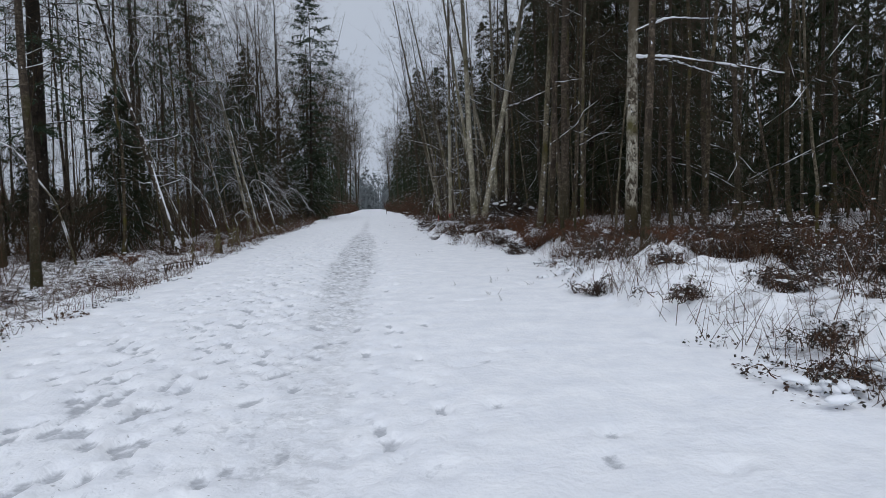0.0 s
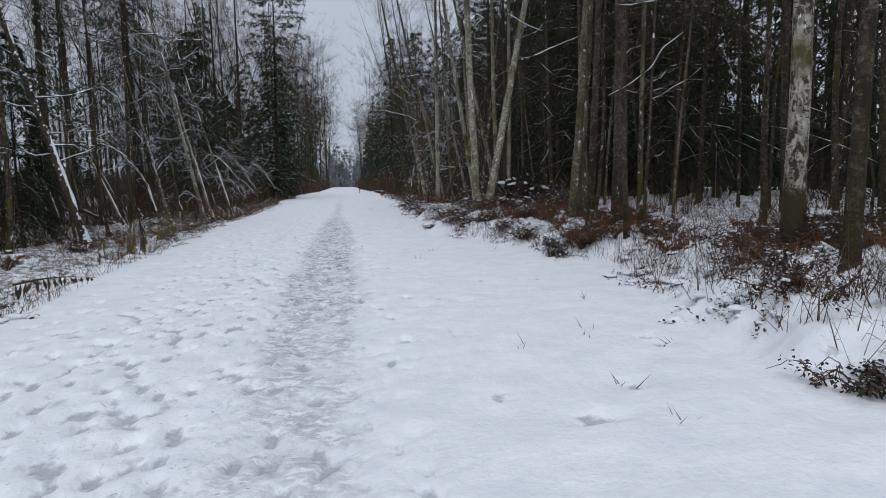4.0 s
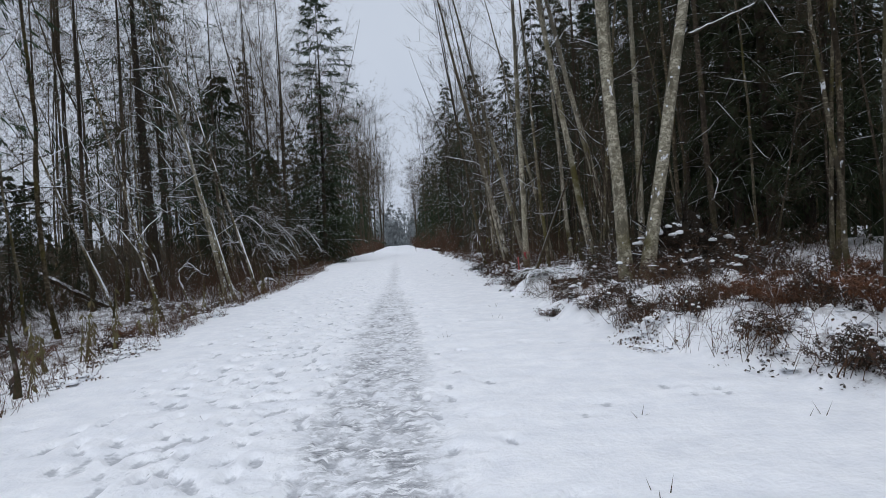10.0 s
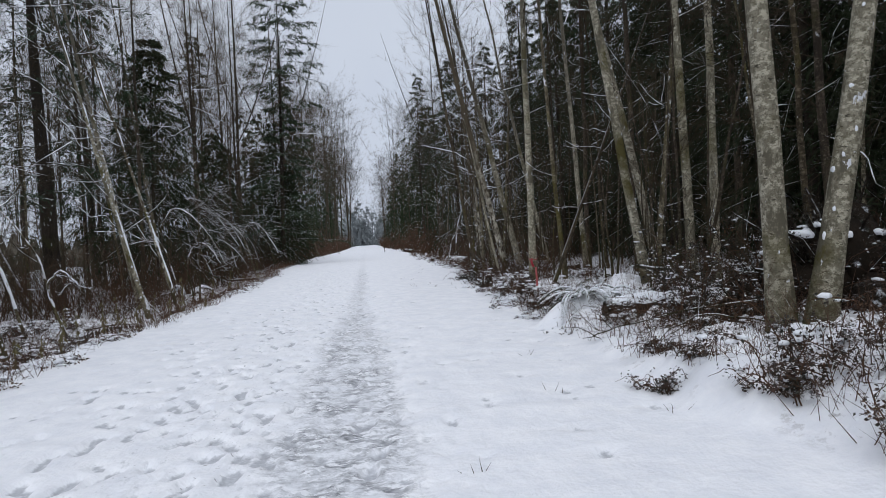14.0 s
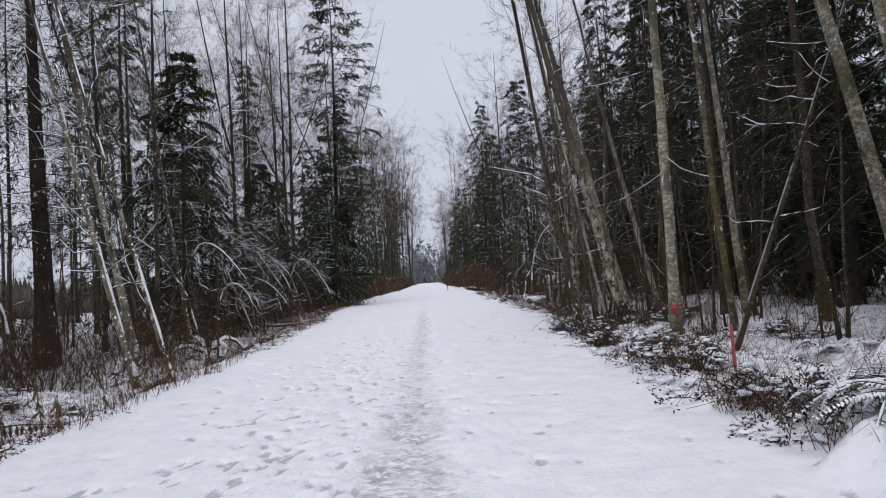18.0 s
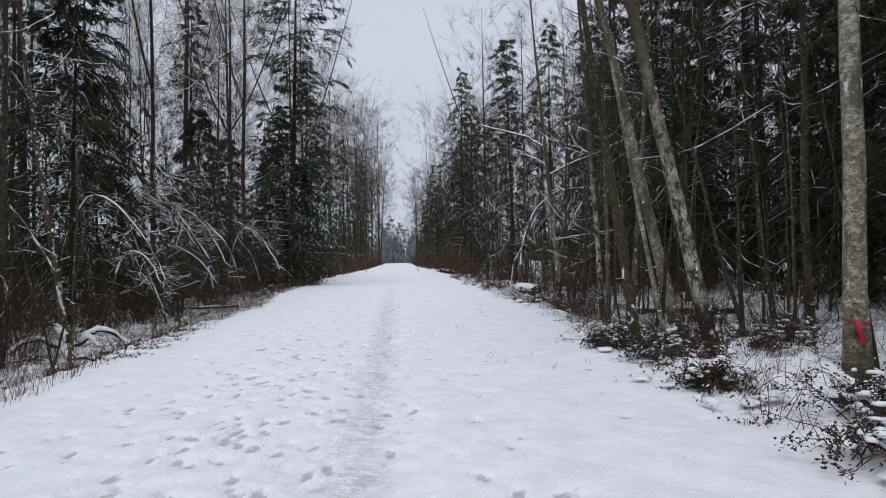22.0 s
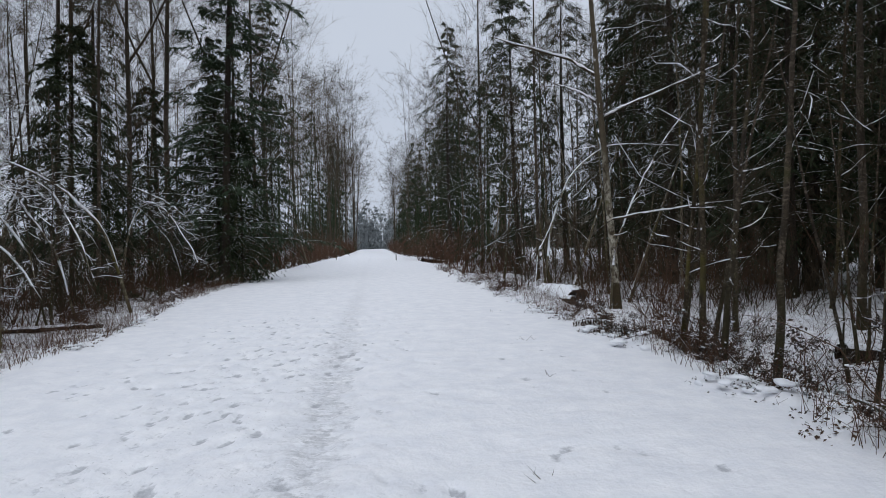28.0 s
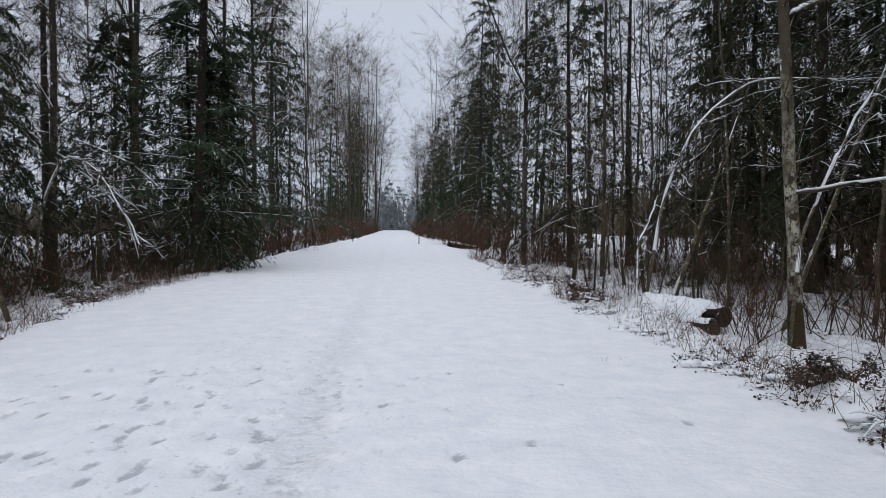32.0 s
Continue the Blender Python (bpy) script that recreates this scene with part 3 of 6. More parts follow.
def bare_geo(seed, height, radius, lean=0.0, bend=0.0, lean_y=0.0, low=0.3, limbs=24, spread=0.2, twigs=5, lets=4, rough=0.02, sides=8, rise=0.2, forked=False, snow=None, fine=True, thick=1.0, up=1.0, lie=0.2):
    """Trunk and crown of a bare tree, and the trunk's line."""
    rng = np.random.default_rng(seed)
    s = np.linspace(0, 1, 15)
    z = -0.35 + s * (height + 0.35)
    p = np.stack([lean * z + bend * height * s**2, lean_y * z, z], 1)
    p[1:, :2] += np.cumsum(rng.normal(0, rough * height / 14, (14, 2)), 0) * 0.6
    r = radius * ((1 - 0.93 * s) ** 0.85 + 0.35 * np.exp(-np.maximum(z, 0) / 0.25))
    trunk, crown = Geo().tubes(p, r, sides), Geo()
    if forked:
        k0 = 6
        q = p[k0:].copy()
        q[:, :2] += (np.linspace(0, 1, len(q)) ** 0.8)[:, None] * rng.normal(0, 0.09 * height, 2)
        trunk.tubes(q, r[k0:] * 0.75, sides)
    k = low + (0.985 - low) * rng.random(limbs) ** 0.85
    az = rng.uniform(0, 2 * np.pi, limbs)
    el = np.where(rng.random(limbs) < 0.8 - 0.7 * k, rng.uniform(-0.15, 0.5, limbs), rng.uniform(0.55, 1.15, limbs) * up)
    d = np.stack([np.cos(az) * np.cos(el), np.sin(az) * np.cos(el), np.sin(el)], 1)
    ln = height * spread * rng.uniform(0.4, 1.25, limbs) * (1.2 - 0.72 * k) * np.where(el > 0.5, 1.25, 0.75)
    limbs_on(crown, rng, along(p, k), d, ln, np.maximum(0.006, radius * 0.17 * (1.05 - k)), twigs, lets, rise=rise, snow=snow, fine=fine, thick=thick, lie=lie)
    return trunk, crown, p, r


def snow_on_trunk(p, r, rng, count, top):
    """Clots of snow stuck to the upper side of a leaning trunk."""
    g = Geo()
    k = rng.uniform(0.03, top, count)
    c = along(p, k)
    rad = np.interp(k * (len(p) - 1), np.arange(len(r)), r)
    tilt = p[6, :2] - p[1, :2]
    up = -tilt / (np.linalg.norm(tilt) + 1e-6)
    off = np.stack([np.full(count, up[0]), np.full(count, up[1]), np.zeros(count)], 1) + rng.normal(0, 0.55, (count, 3)) * [1, 1, 0] + [0, -0.5, 0]
    off /= np.linalg.norm(off, axis=1, keepdims=True)
    size = rng.uniform(0.1, 0.42 if count > 50 else 0.26, (count, 3)) * rad[:, None] + 0.004
    size[:, 2] *= rng.uniform(0.8, 1.7, count)
    slope = np.linalg.norm(tilt) / (p[6, 2] - p[1, 2])
    if slope > 0.225 and r[2] > 0.04:
        s = np.linspace(0.04, 0.8, 40)
        q, w = along(p, s), np.interp(s * (len(p) - 1), np.arange(len(r)), r)
        q[:, :2] += up * (w * 0.7)[:, None]
        q[:, 2] += w * 0.2
        g.tubes(q, np.where(hash_noise(np.arange(40) * 0.45, 0 * w + count, 3) < 0.55, 0.002, w * rng.uniform(0.35, 0.7, 40) + 0.005), 6)
    return g.blobs(c + off * rad[:, None] * 0.9, size, rng)


def bare_tree(seed, height, radius, bark_of=None, twig_of=None, label="", group="bare trees", clots=0, **shape):
    snow = Geo()
    trunk, crown, p, r = bare_geo(seed, height, radius, snow=snow, **shape)
    t = thing("bare_tree", label or "bare grey-barked forest tree dusted with snow", "tree", group)
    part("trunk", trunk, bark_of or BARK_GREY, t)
    part("crown", crown, twig_of or TWIG, t, smooth=True)
    if clots:
        snow.merge(snow_on_trunk(p, r, np.random.default_rng(seed), clots, 0.55), 0, 0, 0)
    tagged(part("snow", snow, SNOWM, t, "white snow along the limbs"), kind="stuff")
    return t


def conifer_geo(seed, height, radius, width=0.17, clear=0.06, droop=0.35, per_m=5.0, fans=8, shoots=6, ragged=0.35, sparse=0.0, blade=0.055, hang=0.3, boughs=True, spray=0.22, full=1.5, waist=0.0):
    rng = np.random.default_rng(seed)
    s = np.linspace(0, 1, 9)
    p = np.stack([0.01 * height * np.sin(3 * s + seed), 0.01 * height * np.sin(2 * s), -0.35 + s * (height + 0.35)], 1)
    trunk = Geo().tubes(p, radius * (1 - 0.96 * s) + 0.3 * radius * np.exp(-s * 40), 8)
    n = int(height * per_m)
    k = clear + (1 - clear) * (np.arange(n) + rng.random(n)) / n
    if sparse:
        k = k[rng.random(n) > sparse * (1 - k)]
        n = len(k)
    az = np.arange(n) * 2.4 + rng.normal(0, 0.5, n)
    ln = height * width * np.minimum(1.0, (1 - k) * full) ** 0.8 * (1 - waist * np.exp(-(((k - 0.45) / 0.18) ** 2))) * rng.uniform(1 - ragged, 1 + ragged * 0.5, n) + 0.3
    d = np.stack([np.cos(az), np.sin(az), rng.uniform(-0.15, 0.3, n) + 0.45 * k**2], 1)
    start = along(p, k)
    ss = np.linspace(0, 1, 5)
    b = start[:, None] + d[:, None] * (ln[:, None] * ss)[..., None]
    b[..., 2] -= droop * rng.uniform(0.4, 1.6, n)[:, None] * ln[:, None] * ss**2
    wood = Geo()
    if boughs:
        wood.tubes(b, (0.004 + 0.005 * ln)[:, None] * (1 - 0.85 * ss), 3)
    g = Geo()

    def pick(line, count, lo):
        f = rng.uniform(lo, 1.0, (len(line), count)) * (line.shape[1] - 1)
        i = np.minimum(f.astype(int), line.shape[1] - 2)
        rows = np.arange(len(line))[:, None]
        step = line[rows, i + 1] - line[rows, i]
        return (line[rows, i] + step * (f - i)[..., None]).reshape(-1, 3), unit(step).reshape(-1, 3), (f / (line.shape[1] - 1)).ravel()

    # side branchlets spread each bough into a drooping fan
    a, o, f = pick(b, fans, 0.15)
    m = len(a)
    side = unit(np.cross(o, np.array([0, 0, 1.0]))) * np.where(rng.random(m) < 0.5, -1, 1)[:, None]
    fl = np.repeat(ln, fans) * rng.uniform(0.2, 0.48, m) * (1.15 - 0.6 * f) + 0.1
    fd = unit(o * rng.uniform(0.4, 1.0, m)[:, None] + side * rng.uniform(0.4, 1.0, m)[:, None] + rng.normal(0, 0.15, (m, 3)))
    s3 = np.linspace(0, 1, 3)
    br = a[:, None] + fd[:, None] * (fl[:, None] * s3)[..., None]
    br[..., 2] -= hang * fl[:, None] * s3**2
    a, o, f = pick(br, shoots, 0.05)
    a2, o2, f2 = pick(b, shoots, 0.3)
    a, o = np.concatenate([a, a2]), np.concatenate([o, o2])
    m = len(a)
    dd = unit(o + rng.normal(0, 0.42, (m, 3)) + np.array([0, 0, -hang * 0.8]))
    nn = unit(np.array([0, 0, 1.0]) + rng.normal(0, 0.6, (m, 3)))
    g.blades(a, dd, nn, spray * rng.uniform(0.5, 1.3, m), blade * rng.uniform(0.6, 1.3, m))
    return trunk, g, wood


def conifer(seed, height, radius, needles=None, label="", **shape):
    trunk, g, wood = conifer_geo(seed, height, radius, **shape)
    t = thing("conifer", label or "dark green fir with drooping lightly snowed boughs", "tree", "conifers")
    part("trunk", trunk, FIR_BARK, t)
    tagged(part("bough_wood", wood, FIR_BARK, t), kind="stuff")
    part("crown", g, needles or NEEDLE, t, "dark green needles with snow", smooth=False)
    return t


def put(ob, x, y, turn=0.0, size=1.0, sink=0.0):
    ob.matrix_basis = pose(x, y, gh(x, y) - sink, 0, 0, turn) @ Matrix.Diagonal((size, size, size, 1))
    return ob


def again(ob, x, y, turn=0.0, size=1.0, sink=0.0):
    c = copy_thing(ob, pose(x, y, gh(x, y) - sink, 0, 0, turn))
    c.scale = (size, size, size)
    return c


first = set()


def place(ob, x, y, turn=0.0, size=1.0, sink=0.0):
    """The model itself the first time, a copy of it from then on."""
    if ob.name in first:
        return again(ob, x, y, turn, size, sink)
    first.add(ob.name)
    return put(ob, x, y, turn, size, sink)


# the trees that stand nearest the road: x, y, trunk radius, height, lean across, bend, bark
NEAR = [
    (5.55, 11.9, 0.125, 15, 0.01, 0.0, BARK_BIRCH, "pale straight birch with a dark foot and snow on its bark"),
    (5.35, 10.9, 0.085, 11, 0.02, 0.01, BARK_DARK, "dark mossy alder trunk beside the birch"),
    (5.9, 17.05, 0.11, 14, 0.0, 0.01, BARK_DARK, "brown mossy alder trunk among rusty bracken"),
    (5.5, 15.95, 0.055, 9, -0.06, 0.0, BARK_DARK, "thin dark sapling leaning over the verge"),
    (6.5, 20.5, 0.09, 15, 0.04, 0.0, BARK_GREY, "mossy grey alder trunk"),
    (6.22, 17.85, 0.11, 14, 0.0, 0.0, BARK_DARK, "brown mossy alder trunk among rusty bracken"),
    (5.78, 15.85, 0.035, 8, 0.03, 0.0, BARK_DARK, "thin dark sapling on the verge"),
    (6.6, 17.6, 0.06, 13, 0.02, 0.0, BARK_GREY, "slim mossy forest tree"),
    (5.95, 19.8, 0.11, 15, 0.06, 0.0, BARK_GREY, "snow-flecked alder trunk with mossy bark"),
    (6.15, 19.1, 0.10, 15, 0.03, 0.0, BARK_DARK, "dark alder trunk with moss and snow flecks"),
    (4.6, 24.4, 0.13, 17, -0.045, 0.0, BARK_PALE, "thick lichened alder trunk on the verge"),
    (4.88, 24.2, 0.13, 17, 0.2, 0.0, BARK_PALE, "pale alder trunk leaning into the forest"),
    (6.62, 29.5, 0.1, 16, -0.012, 0.0, BARK_PALE, "pale twin alder trunk behind the fallen log"),
    (7.08, 29.5, 0.1, 16, 0.004, 0.0, BARK_PALE, "pale twin alder trunk behind the fallen log"),
    (5.8, 29.8, 0.1, 16, -0.165, 0.02, BARK_PALE, "grey alder leaning towards the road"),
    (5.95, 29.7, 0.06, 12, 0.12, 0.0, BARK_GREY, "thin mossy stem by the fallen log"),
    (5.05, 35.2, 0.115, 17, 0.0, 0.0, BARK_PALE, "straight pale alder with a red ribbon round it"),
    (7.15, 36.5, 0.09, 15, -0.05, 0.0, BARK_PALE, "slim pale alder behind the verge"),
    (4.97, 37.8, 0.11, 15, -0.235, 0.03, BARK_BIRCH, "snow-patched birch leaning over the verge"),
    (5.1, 39.6, 0.045, 12, -0.19, 0.02, BARK_PALE, "slender birch leaning over the verge"),
    (5.45, 41.7, 0.08, 15, -0.15, 0.0, BARK_GREY, "slender grey birch leaning over the verge"),
    (6.7, 42.5, 0.14, 16, -0.24, 0.02, BARK_PALE, "stout pale alder leaning towards the road"),
    (8.9, 45.5, 0.11, 16, -0.2, 0.0, BARK_PALE, "pale alder leaning through the thicket"),
    (5.0, 42.2, 0.055, 10, -0.01, 0.0, BARK_GREY, "thin mossy stem on the verge"),
    (5.15, 43.0, 0.065, 12, -0.05, 0.0, BARK_BIRCH, "thin flaking birch stem on the verge"),
    (6.2, 43.9, 0.075, 12, 0.09, 0.0, BARK_GREY, "mossy stem leaning into the forest"),
    (7.25, 54.2, 0.115, 15, -0.08, 0.0, BARK_BIRCH, "grey birch by the cut logs"),
    (5.35, 45.1, 0.05, 8, 0.06, 0.0, BARK_DARK, "thin dark stem in the roadside thicket"),
    (5.45, 46.4, 0.045, 8, 0.11, 0.0, BARK_DARK, "thin dark stem in the roadside thicket"),
    (6.8, 49.9, 0.05, 9, 0.15, 0.0, BARK_DARK, "thin dark stem in the roadside thicket"),
    (8.2, 50.3, 0.06, 10, 0.03, 0.0, BARK_DARK, "thin dark stem in the roadside thicket"),
    (5.9, 47.4, 0.04, 7, 0.2, 0.0, BARK_DARK, "thin dark stem in the roadside thicket"),
    (8.0, 60.0, 0.06, 6, 0.34, 0.0, BARK_GREY, "snow-crusted stem leaning low"),
    (8.6, 56.5, 0.06, 7, 0.38, 0.0, BARK_GREY, "snow-crusted stem leaning low"),
    (-6.5, 22.9, 0.10, 12, -0.25, 0.0, BARK_DARK, "dark leaning alder with snow along its trunk"),
    (-6.3, 30.3, 0.06, 9, -0.23, 0.02, BARK_GREY, "snow-lined stem leaning away from the road"),
    (-9.5, 34.5, 0.07, 9, -0.45, 0.1, BARK_GREY, "snow-lined stem leaning far over"),
    (-7.1, 39.2, 0.105, 15, -0.18, 0.0, BARK_PALE, "grey birch with snow-lined branches"),
    (-6.2, 37.15, 0.075, 13, -0.23, 0.0, BARK_PALE, "leaning birch with snow stuck to its bark"),
    (-12.0, 42.0, 0.1, 10, -0.45, 0.04, BARK_GREY, "snow-lined stem leaning far over"),
    (-8.3, 45.5, 0.09, 15, -0.12, 0.0, BARK_GREY, "grey birch among snowy firs"),
    (-10.5, 30.0, 0.16, 18, 0.02, 0.0, BARK_DARK, "tall dark trunk behind the verge"),
    (-7.6, 51.0, 0.06, 10, -0.12, 0.0, BARK_GREY, "thin stem behind the arched saplings"),
    (-5.1, 36.46, 0.055, 11, -0.255, 0.0, BARK_BIRCH, "snow-patched birch leaning from the road"),
    (-7.1, 49.2, 0.05, 6, -0.39, 0.02, BARK_GREY, "short snow-crusted stem leaning from the road"),
    (-9.95, 50.4, 0.09, 15, -0.1, 0.0, BARK_PALE, "pale birch in front of the dark fir"),
    (5.5, 46.95, 0.055, 9, 0.0, 0.0, BARK_MOSS, "mossy upright stem in the roadside thicket"),
    (5.27, 47.1, 0.04, 8, 0.087, 0.0, BARK_MOSS, "mossy thin stem in the roadside thicket"),
    (7.42, 32.3, 0.115, 15, -0.215, 0.0, BARK_PALE, "pale grey alder leaning across the dark wood"),
    (4.75, 32.5, 0.05, 8, 0.42, 0.0, BARK_MOSS, "mossy thin trunk leaning steeply into the wood"),
    (3.93, 38.1, 0.068, 12, -0.15, 0.02, BARK_MOSS, "dark mossy alder with a broken forked top"),
    (5.62, 34.1, 0.065, 14, -0.05, 0.0, BARK_GREY, "slim grey stem beside the stake"),
]
NEAR_TREES = []
for n, (x, y, r, h, lean, bend, bk, label) in enumerate(NEAR):
    small = r < 0.07
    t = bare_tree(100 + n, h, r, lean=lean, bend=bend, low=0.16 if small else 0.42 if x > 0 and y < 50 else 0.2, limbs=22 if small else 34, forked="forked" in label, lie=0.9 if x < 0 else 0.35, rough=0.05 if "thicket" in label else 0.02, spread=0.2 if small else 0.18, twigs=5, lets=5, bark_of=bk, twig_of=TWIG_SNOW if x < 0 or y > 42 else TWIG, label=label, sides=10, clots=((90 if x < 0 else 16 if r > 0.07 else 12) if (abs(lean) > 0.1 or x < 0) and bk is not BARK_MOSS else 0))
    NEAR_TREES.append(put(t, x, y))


def snowy_limb(tree, pts, radius, seed, twigs=8):
    """A bough of a standing tree, given in world places, with the snow that lies along it."""
    rng = np.random.default_rng(seed)
    base = np.array(tree.matrix_basis.translation)
    key = np.array(pts, float) - base
    p = along(key, np.linspace(0, 1, 12))
    p[1:-1] += rng.normal(0, 0.025, (10, 3))
    s = np.linspace(0, 1, 12)
    r = radius * (1 - 0.75 * s)
    g = Geo().tubes(p, r, 6)
    k = rng.uniform(0.25, 1, twigs)
    a = along(p, k)
    d = unit(unit(p[-1] - p[0]) + rng.normal(0, 0.6, (twigs, 3)))
    limbs_on(g, rng, a, d, rng.uniform(0.3, 0.9, twigs), np.full(twigs, radius * 0.3), 4, 3, rise=0.1)
    limb = part("limb", g, TWIG_SNOW, tree)
    q = along(key, np.linspace(0.02, 0.98, 26))
    q[:, 2] += np.interp(np.linspace(0, 1, 26), s, r) * 0.8
    q += rng.normal(0, 0.006, q.shape)
    part("snow", Geo().tubes(q, np.interp(np.linspace(0, 1, 26), s, r) * rng.uniform(0.5, 1.15, 26) + 0.006, 6), SNOWM, limb, "ridge of snow along the bough")


snowy_limb(NEAR_TREES[0], [(5.6, 11.9, 4.1), (6.0, 11.4, 4.0), (6.9, 11.2, 3.85), (8.2, 11.1, 3.65)], 0.035, 1)
snowy_limb(NEAR_TREES[0], [(5.6, 11.9, 4.1), (6.1, 11.3, 3.9), (6.9, 11.2, 3.65)], 0.025, 2)
snowy_limb(NEAR_TREES[0], [(5.6, 11.9, 4.6), (6.0, 11.4, 4.7), (6.7, 11.2, 4.65)], 0.025, 3)
snowy_limb(NEAR_TREES[11], [(5.95, 24.2, 5.2), (7.0, 26.4, 5.7), (8.4, 27.5, 6.39), (9.5, 27.5, 6.85)], 0.04, 4)
snowy_limb(NEAR_TREES[26], [(6.75, 54.3, 6.2), (5.95, 54.5, 6.75), (4.95, 54.5, 7.0), (3.8, 54.5, 7.28)], 0.04, 5)
snowy_limb(NEAR_TREES[26], [(6.75, 54.3, 5.5), (6.35, 54.5, 5.8), (5.7, 54.5, 6.0)], 0.03, 6)
snowy_limb(NEAR_TREES[26], [(6.85, 54.3, 5.0), (7.8, 55, 5.5), (9.0, 55, 6.0), (11.0, 55, 6.9)], 0.05, 7)
snowy_limb(NEAR_TREES[26], [(7.05, 54.2, 2.2), (7.8, 53.6, 2.36), (9.2, 53.2, 2.56), (10.1, 53.1, 2.67), (11.3, 53, 2.92)], 0.026, 8)

CLUMPS = []
for n in range(4):
    rc = np.random.default_rng(300 + n)
    t = thing("alder_clump", "clump of thin mossy alder stems with snow", "shrub", "alder clumps")
    crown, snow = Geo(), Geo()
    for k in range(3):
        a, b, p, r = bare_geo(310 + 5 * n + k, rc.uniform(3.5, 6.5), rc.uniform(0.02, 0.042), lean=rc.normal(0.08, 0.16), lean_y=rc.normal(0, 0.12), low=0.15, limbs=9, spread=0.2, twigs=5, lets=4, rough=0.06, sides=6, snow=snow)
        dx, dy = rc.normal(0, 0.16, 2)
        part("stem", Geo().merge(a, dx, dy, 0), BARK_DARK, t)
        crown.merge(b, dx, dy, 0)
        snow.merge(snow_on_trunk(p, r, rc, 8, 0.6), dx, dy, 0)
    part("crown", crown, TWIG, t)
    tagged(part("snow", snow, SNOWM, t, "snow on the stems"), kind="stuff")
    CLUMPS.append(t)

rng = np.random.default_rng(11)
KINDS = [
    bare_tree(1, 16, 0.085, lean=0.03, rough=0.045, limbs=30, low=0.12, spread=0.2, twigs=8, lets=9, fine=False, thick=1.1, twig_of=TWIG_SNOW, bark_of=BARK_DARK),
    bare_tree(2, 18, 0.10, lean=-0.03, rough=0.04, limbs=30, low=0.16, spread=0.2, twigs=8, lets=9, fine=False, thick=1.1, bark_of=BARK_DARK),
    bare_tree(3, 14, 0.06, lean=0.06, rough=0.06, limbs=28, low=0.1, spread=0.22, twigs=7, lets=8, fine=False, thick=1.0, bark_of=BARK_MOSS),
    bare_tree(4, 12, 0.045, lean=-0.08, rough=0.07, limbs=26, low=0.08, spread=0.24, twigs=6, lets=8, fine=False, thick=1.0, twig_of=TWIG_SNOW),
    bare_tree(5, 20, 0.11, rough=0.035, up=0.85, limbs=44, low=0.2, spread=0.22, twigs=8, lets=10, fine=False, thick=1.3, forked=True, bark_of=BARK_DARK),
    bare_tree(6, 9, 0.035, lean=0.1, rough=0.08, limbs=20, low=0.08, spread=0.24, twigs=6, lets=7, fine=False, thick=1.0, twig_of=TWIG_SNOW, bark_of=BARK_DARK),
    bare_tree(7, 7, 0.03, lean=-0.2, rough=0.08, limbs=18, low=0.06, spread=0.28, twigs=6, lets=7, fine=False, thick=1.0, twig_of=TWIG_SNOW, bark_of=BARK_DARK),
    bare_tree(8, 22, 0.115, lean=0.01, rough=0.03, limbs=60, low=0.16, spread=0.23, rise=0.2, up=0.8, twigs=8, lets=11, fine=False, thick=1.5, forked=True, twig_of=TWIG, bark_of=BARK_DARK),
]
FIRS = [
    conifer(21, 16, 0.16, width=0.19, clear=0.14, per_m=7, fans=10, shoots=18, droop=0.5, ragged=0.6, blade=0.034, spray=0.24),
    conifer(22, 20, 0.2, width=0.155, clear=0.12, per_m=6, fans=10, shoots=18, droop=0.5, ragged=0.65, blade=0.034, spray=0.24),
    conifer(23, 12, 0.11, width=0.24, clear=0.01, per_m=13, fans=11, shoots=17, droop=0.6, ragged=0.45, blade=0.048, label="dense dark young fir with drooping boughs to the ground"),
    conifer(24, 24, 0.2, width=0.15, clear=0.1, per_m=5.0, fans=11, shoots=18, ragged=0.6, waist=0.5, full=2.6, blade=0.06, spray=0.26, droop=0.15, needles=NEEDLE_SNOW, label="tall ragged fir standing above the wood"),
    conifer(25, 22, 0.36, width=0.19, clear=0.2, per_m=4.6, fans=12, shoots=19, ragged=0.6, full=2.2, blade=0.04, spray=0.24, droop=0.25, needles=NEEDLE_SNOW, label="tall dark fir with long boughs and a thick trunk"),
]
taken = [(x, y) for x, y, *_ in NEAR]


def free(x, y, gap):
    if any((x - a) ** 2 + (y - b) ** 2 < gap * gap for a, b in taken):
        return False
    taken.append((x, y))
    return True


def scatter(pool, weights, count, xr, yr, gap, lo=0.8, hi=1.15):
    made = 0
    for _ in range(count * 8):
        if made >= count:
            return
        y, u = rng.uniform(*yr), rng.uniform(*sorted(xr))
        x = (road_right(y) + u) if u > 0 else (road_left(y) + u)
        if not free(x, y, gap):
            continue
        pick, turn, size = rng.choice(len(pool), p=np.array(weights) / sum(weights)), rng.uniform(0, 360), rng.uniform(lo, hi)
        made += 1
        if not (4 < x < 9.6 and 48 < y < 57.5):  # the open spot round the sawn logs
            place(pool[pick], x, y, turn, size)


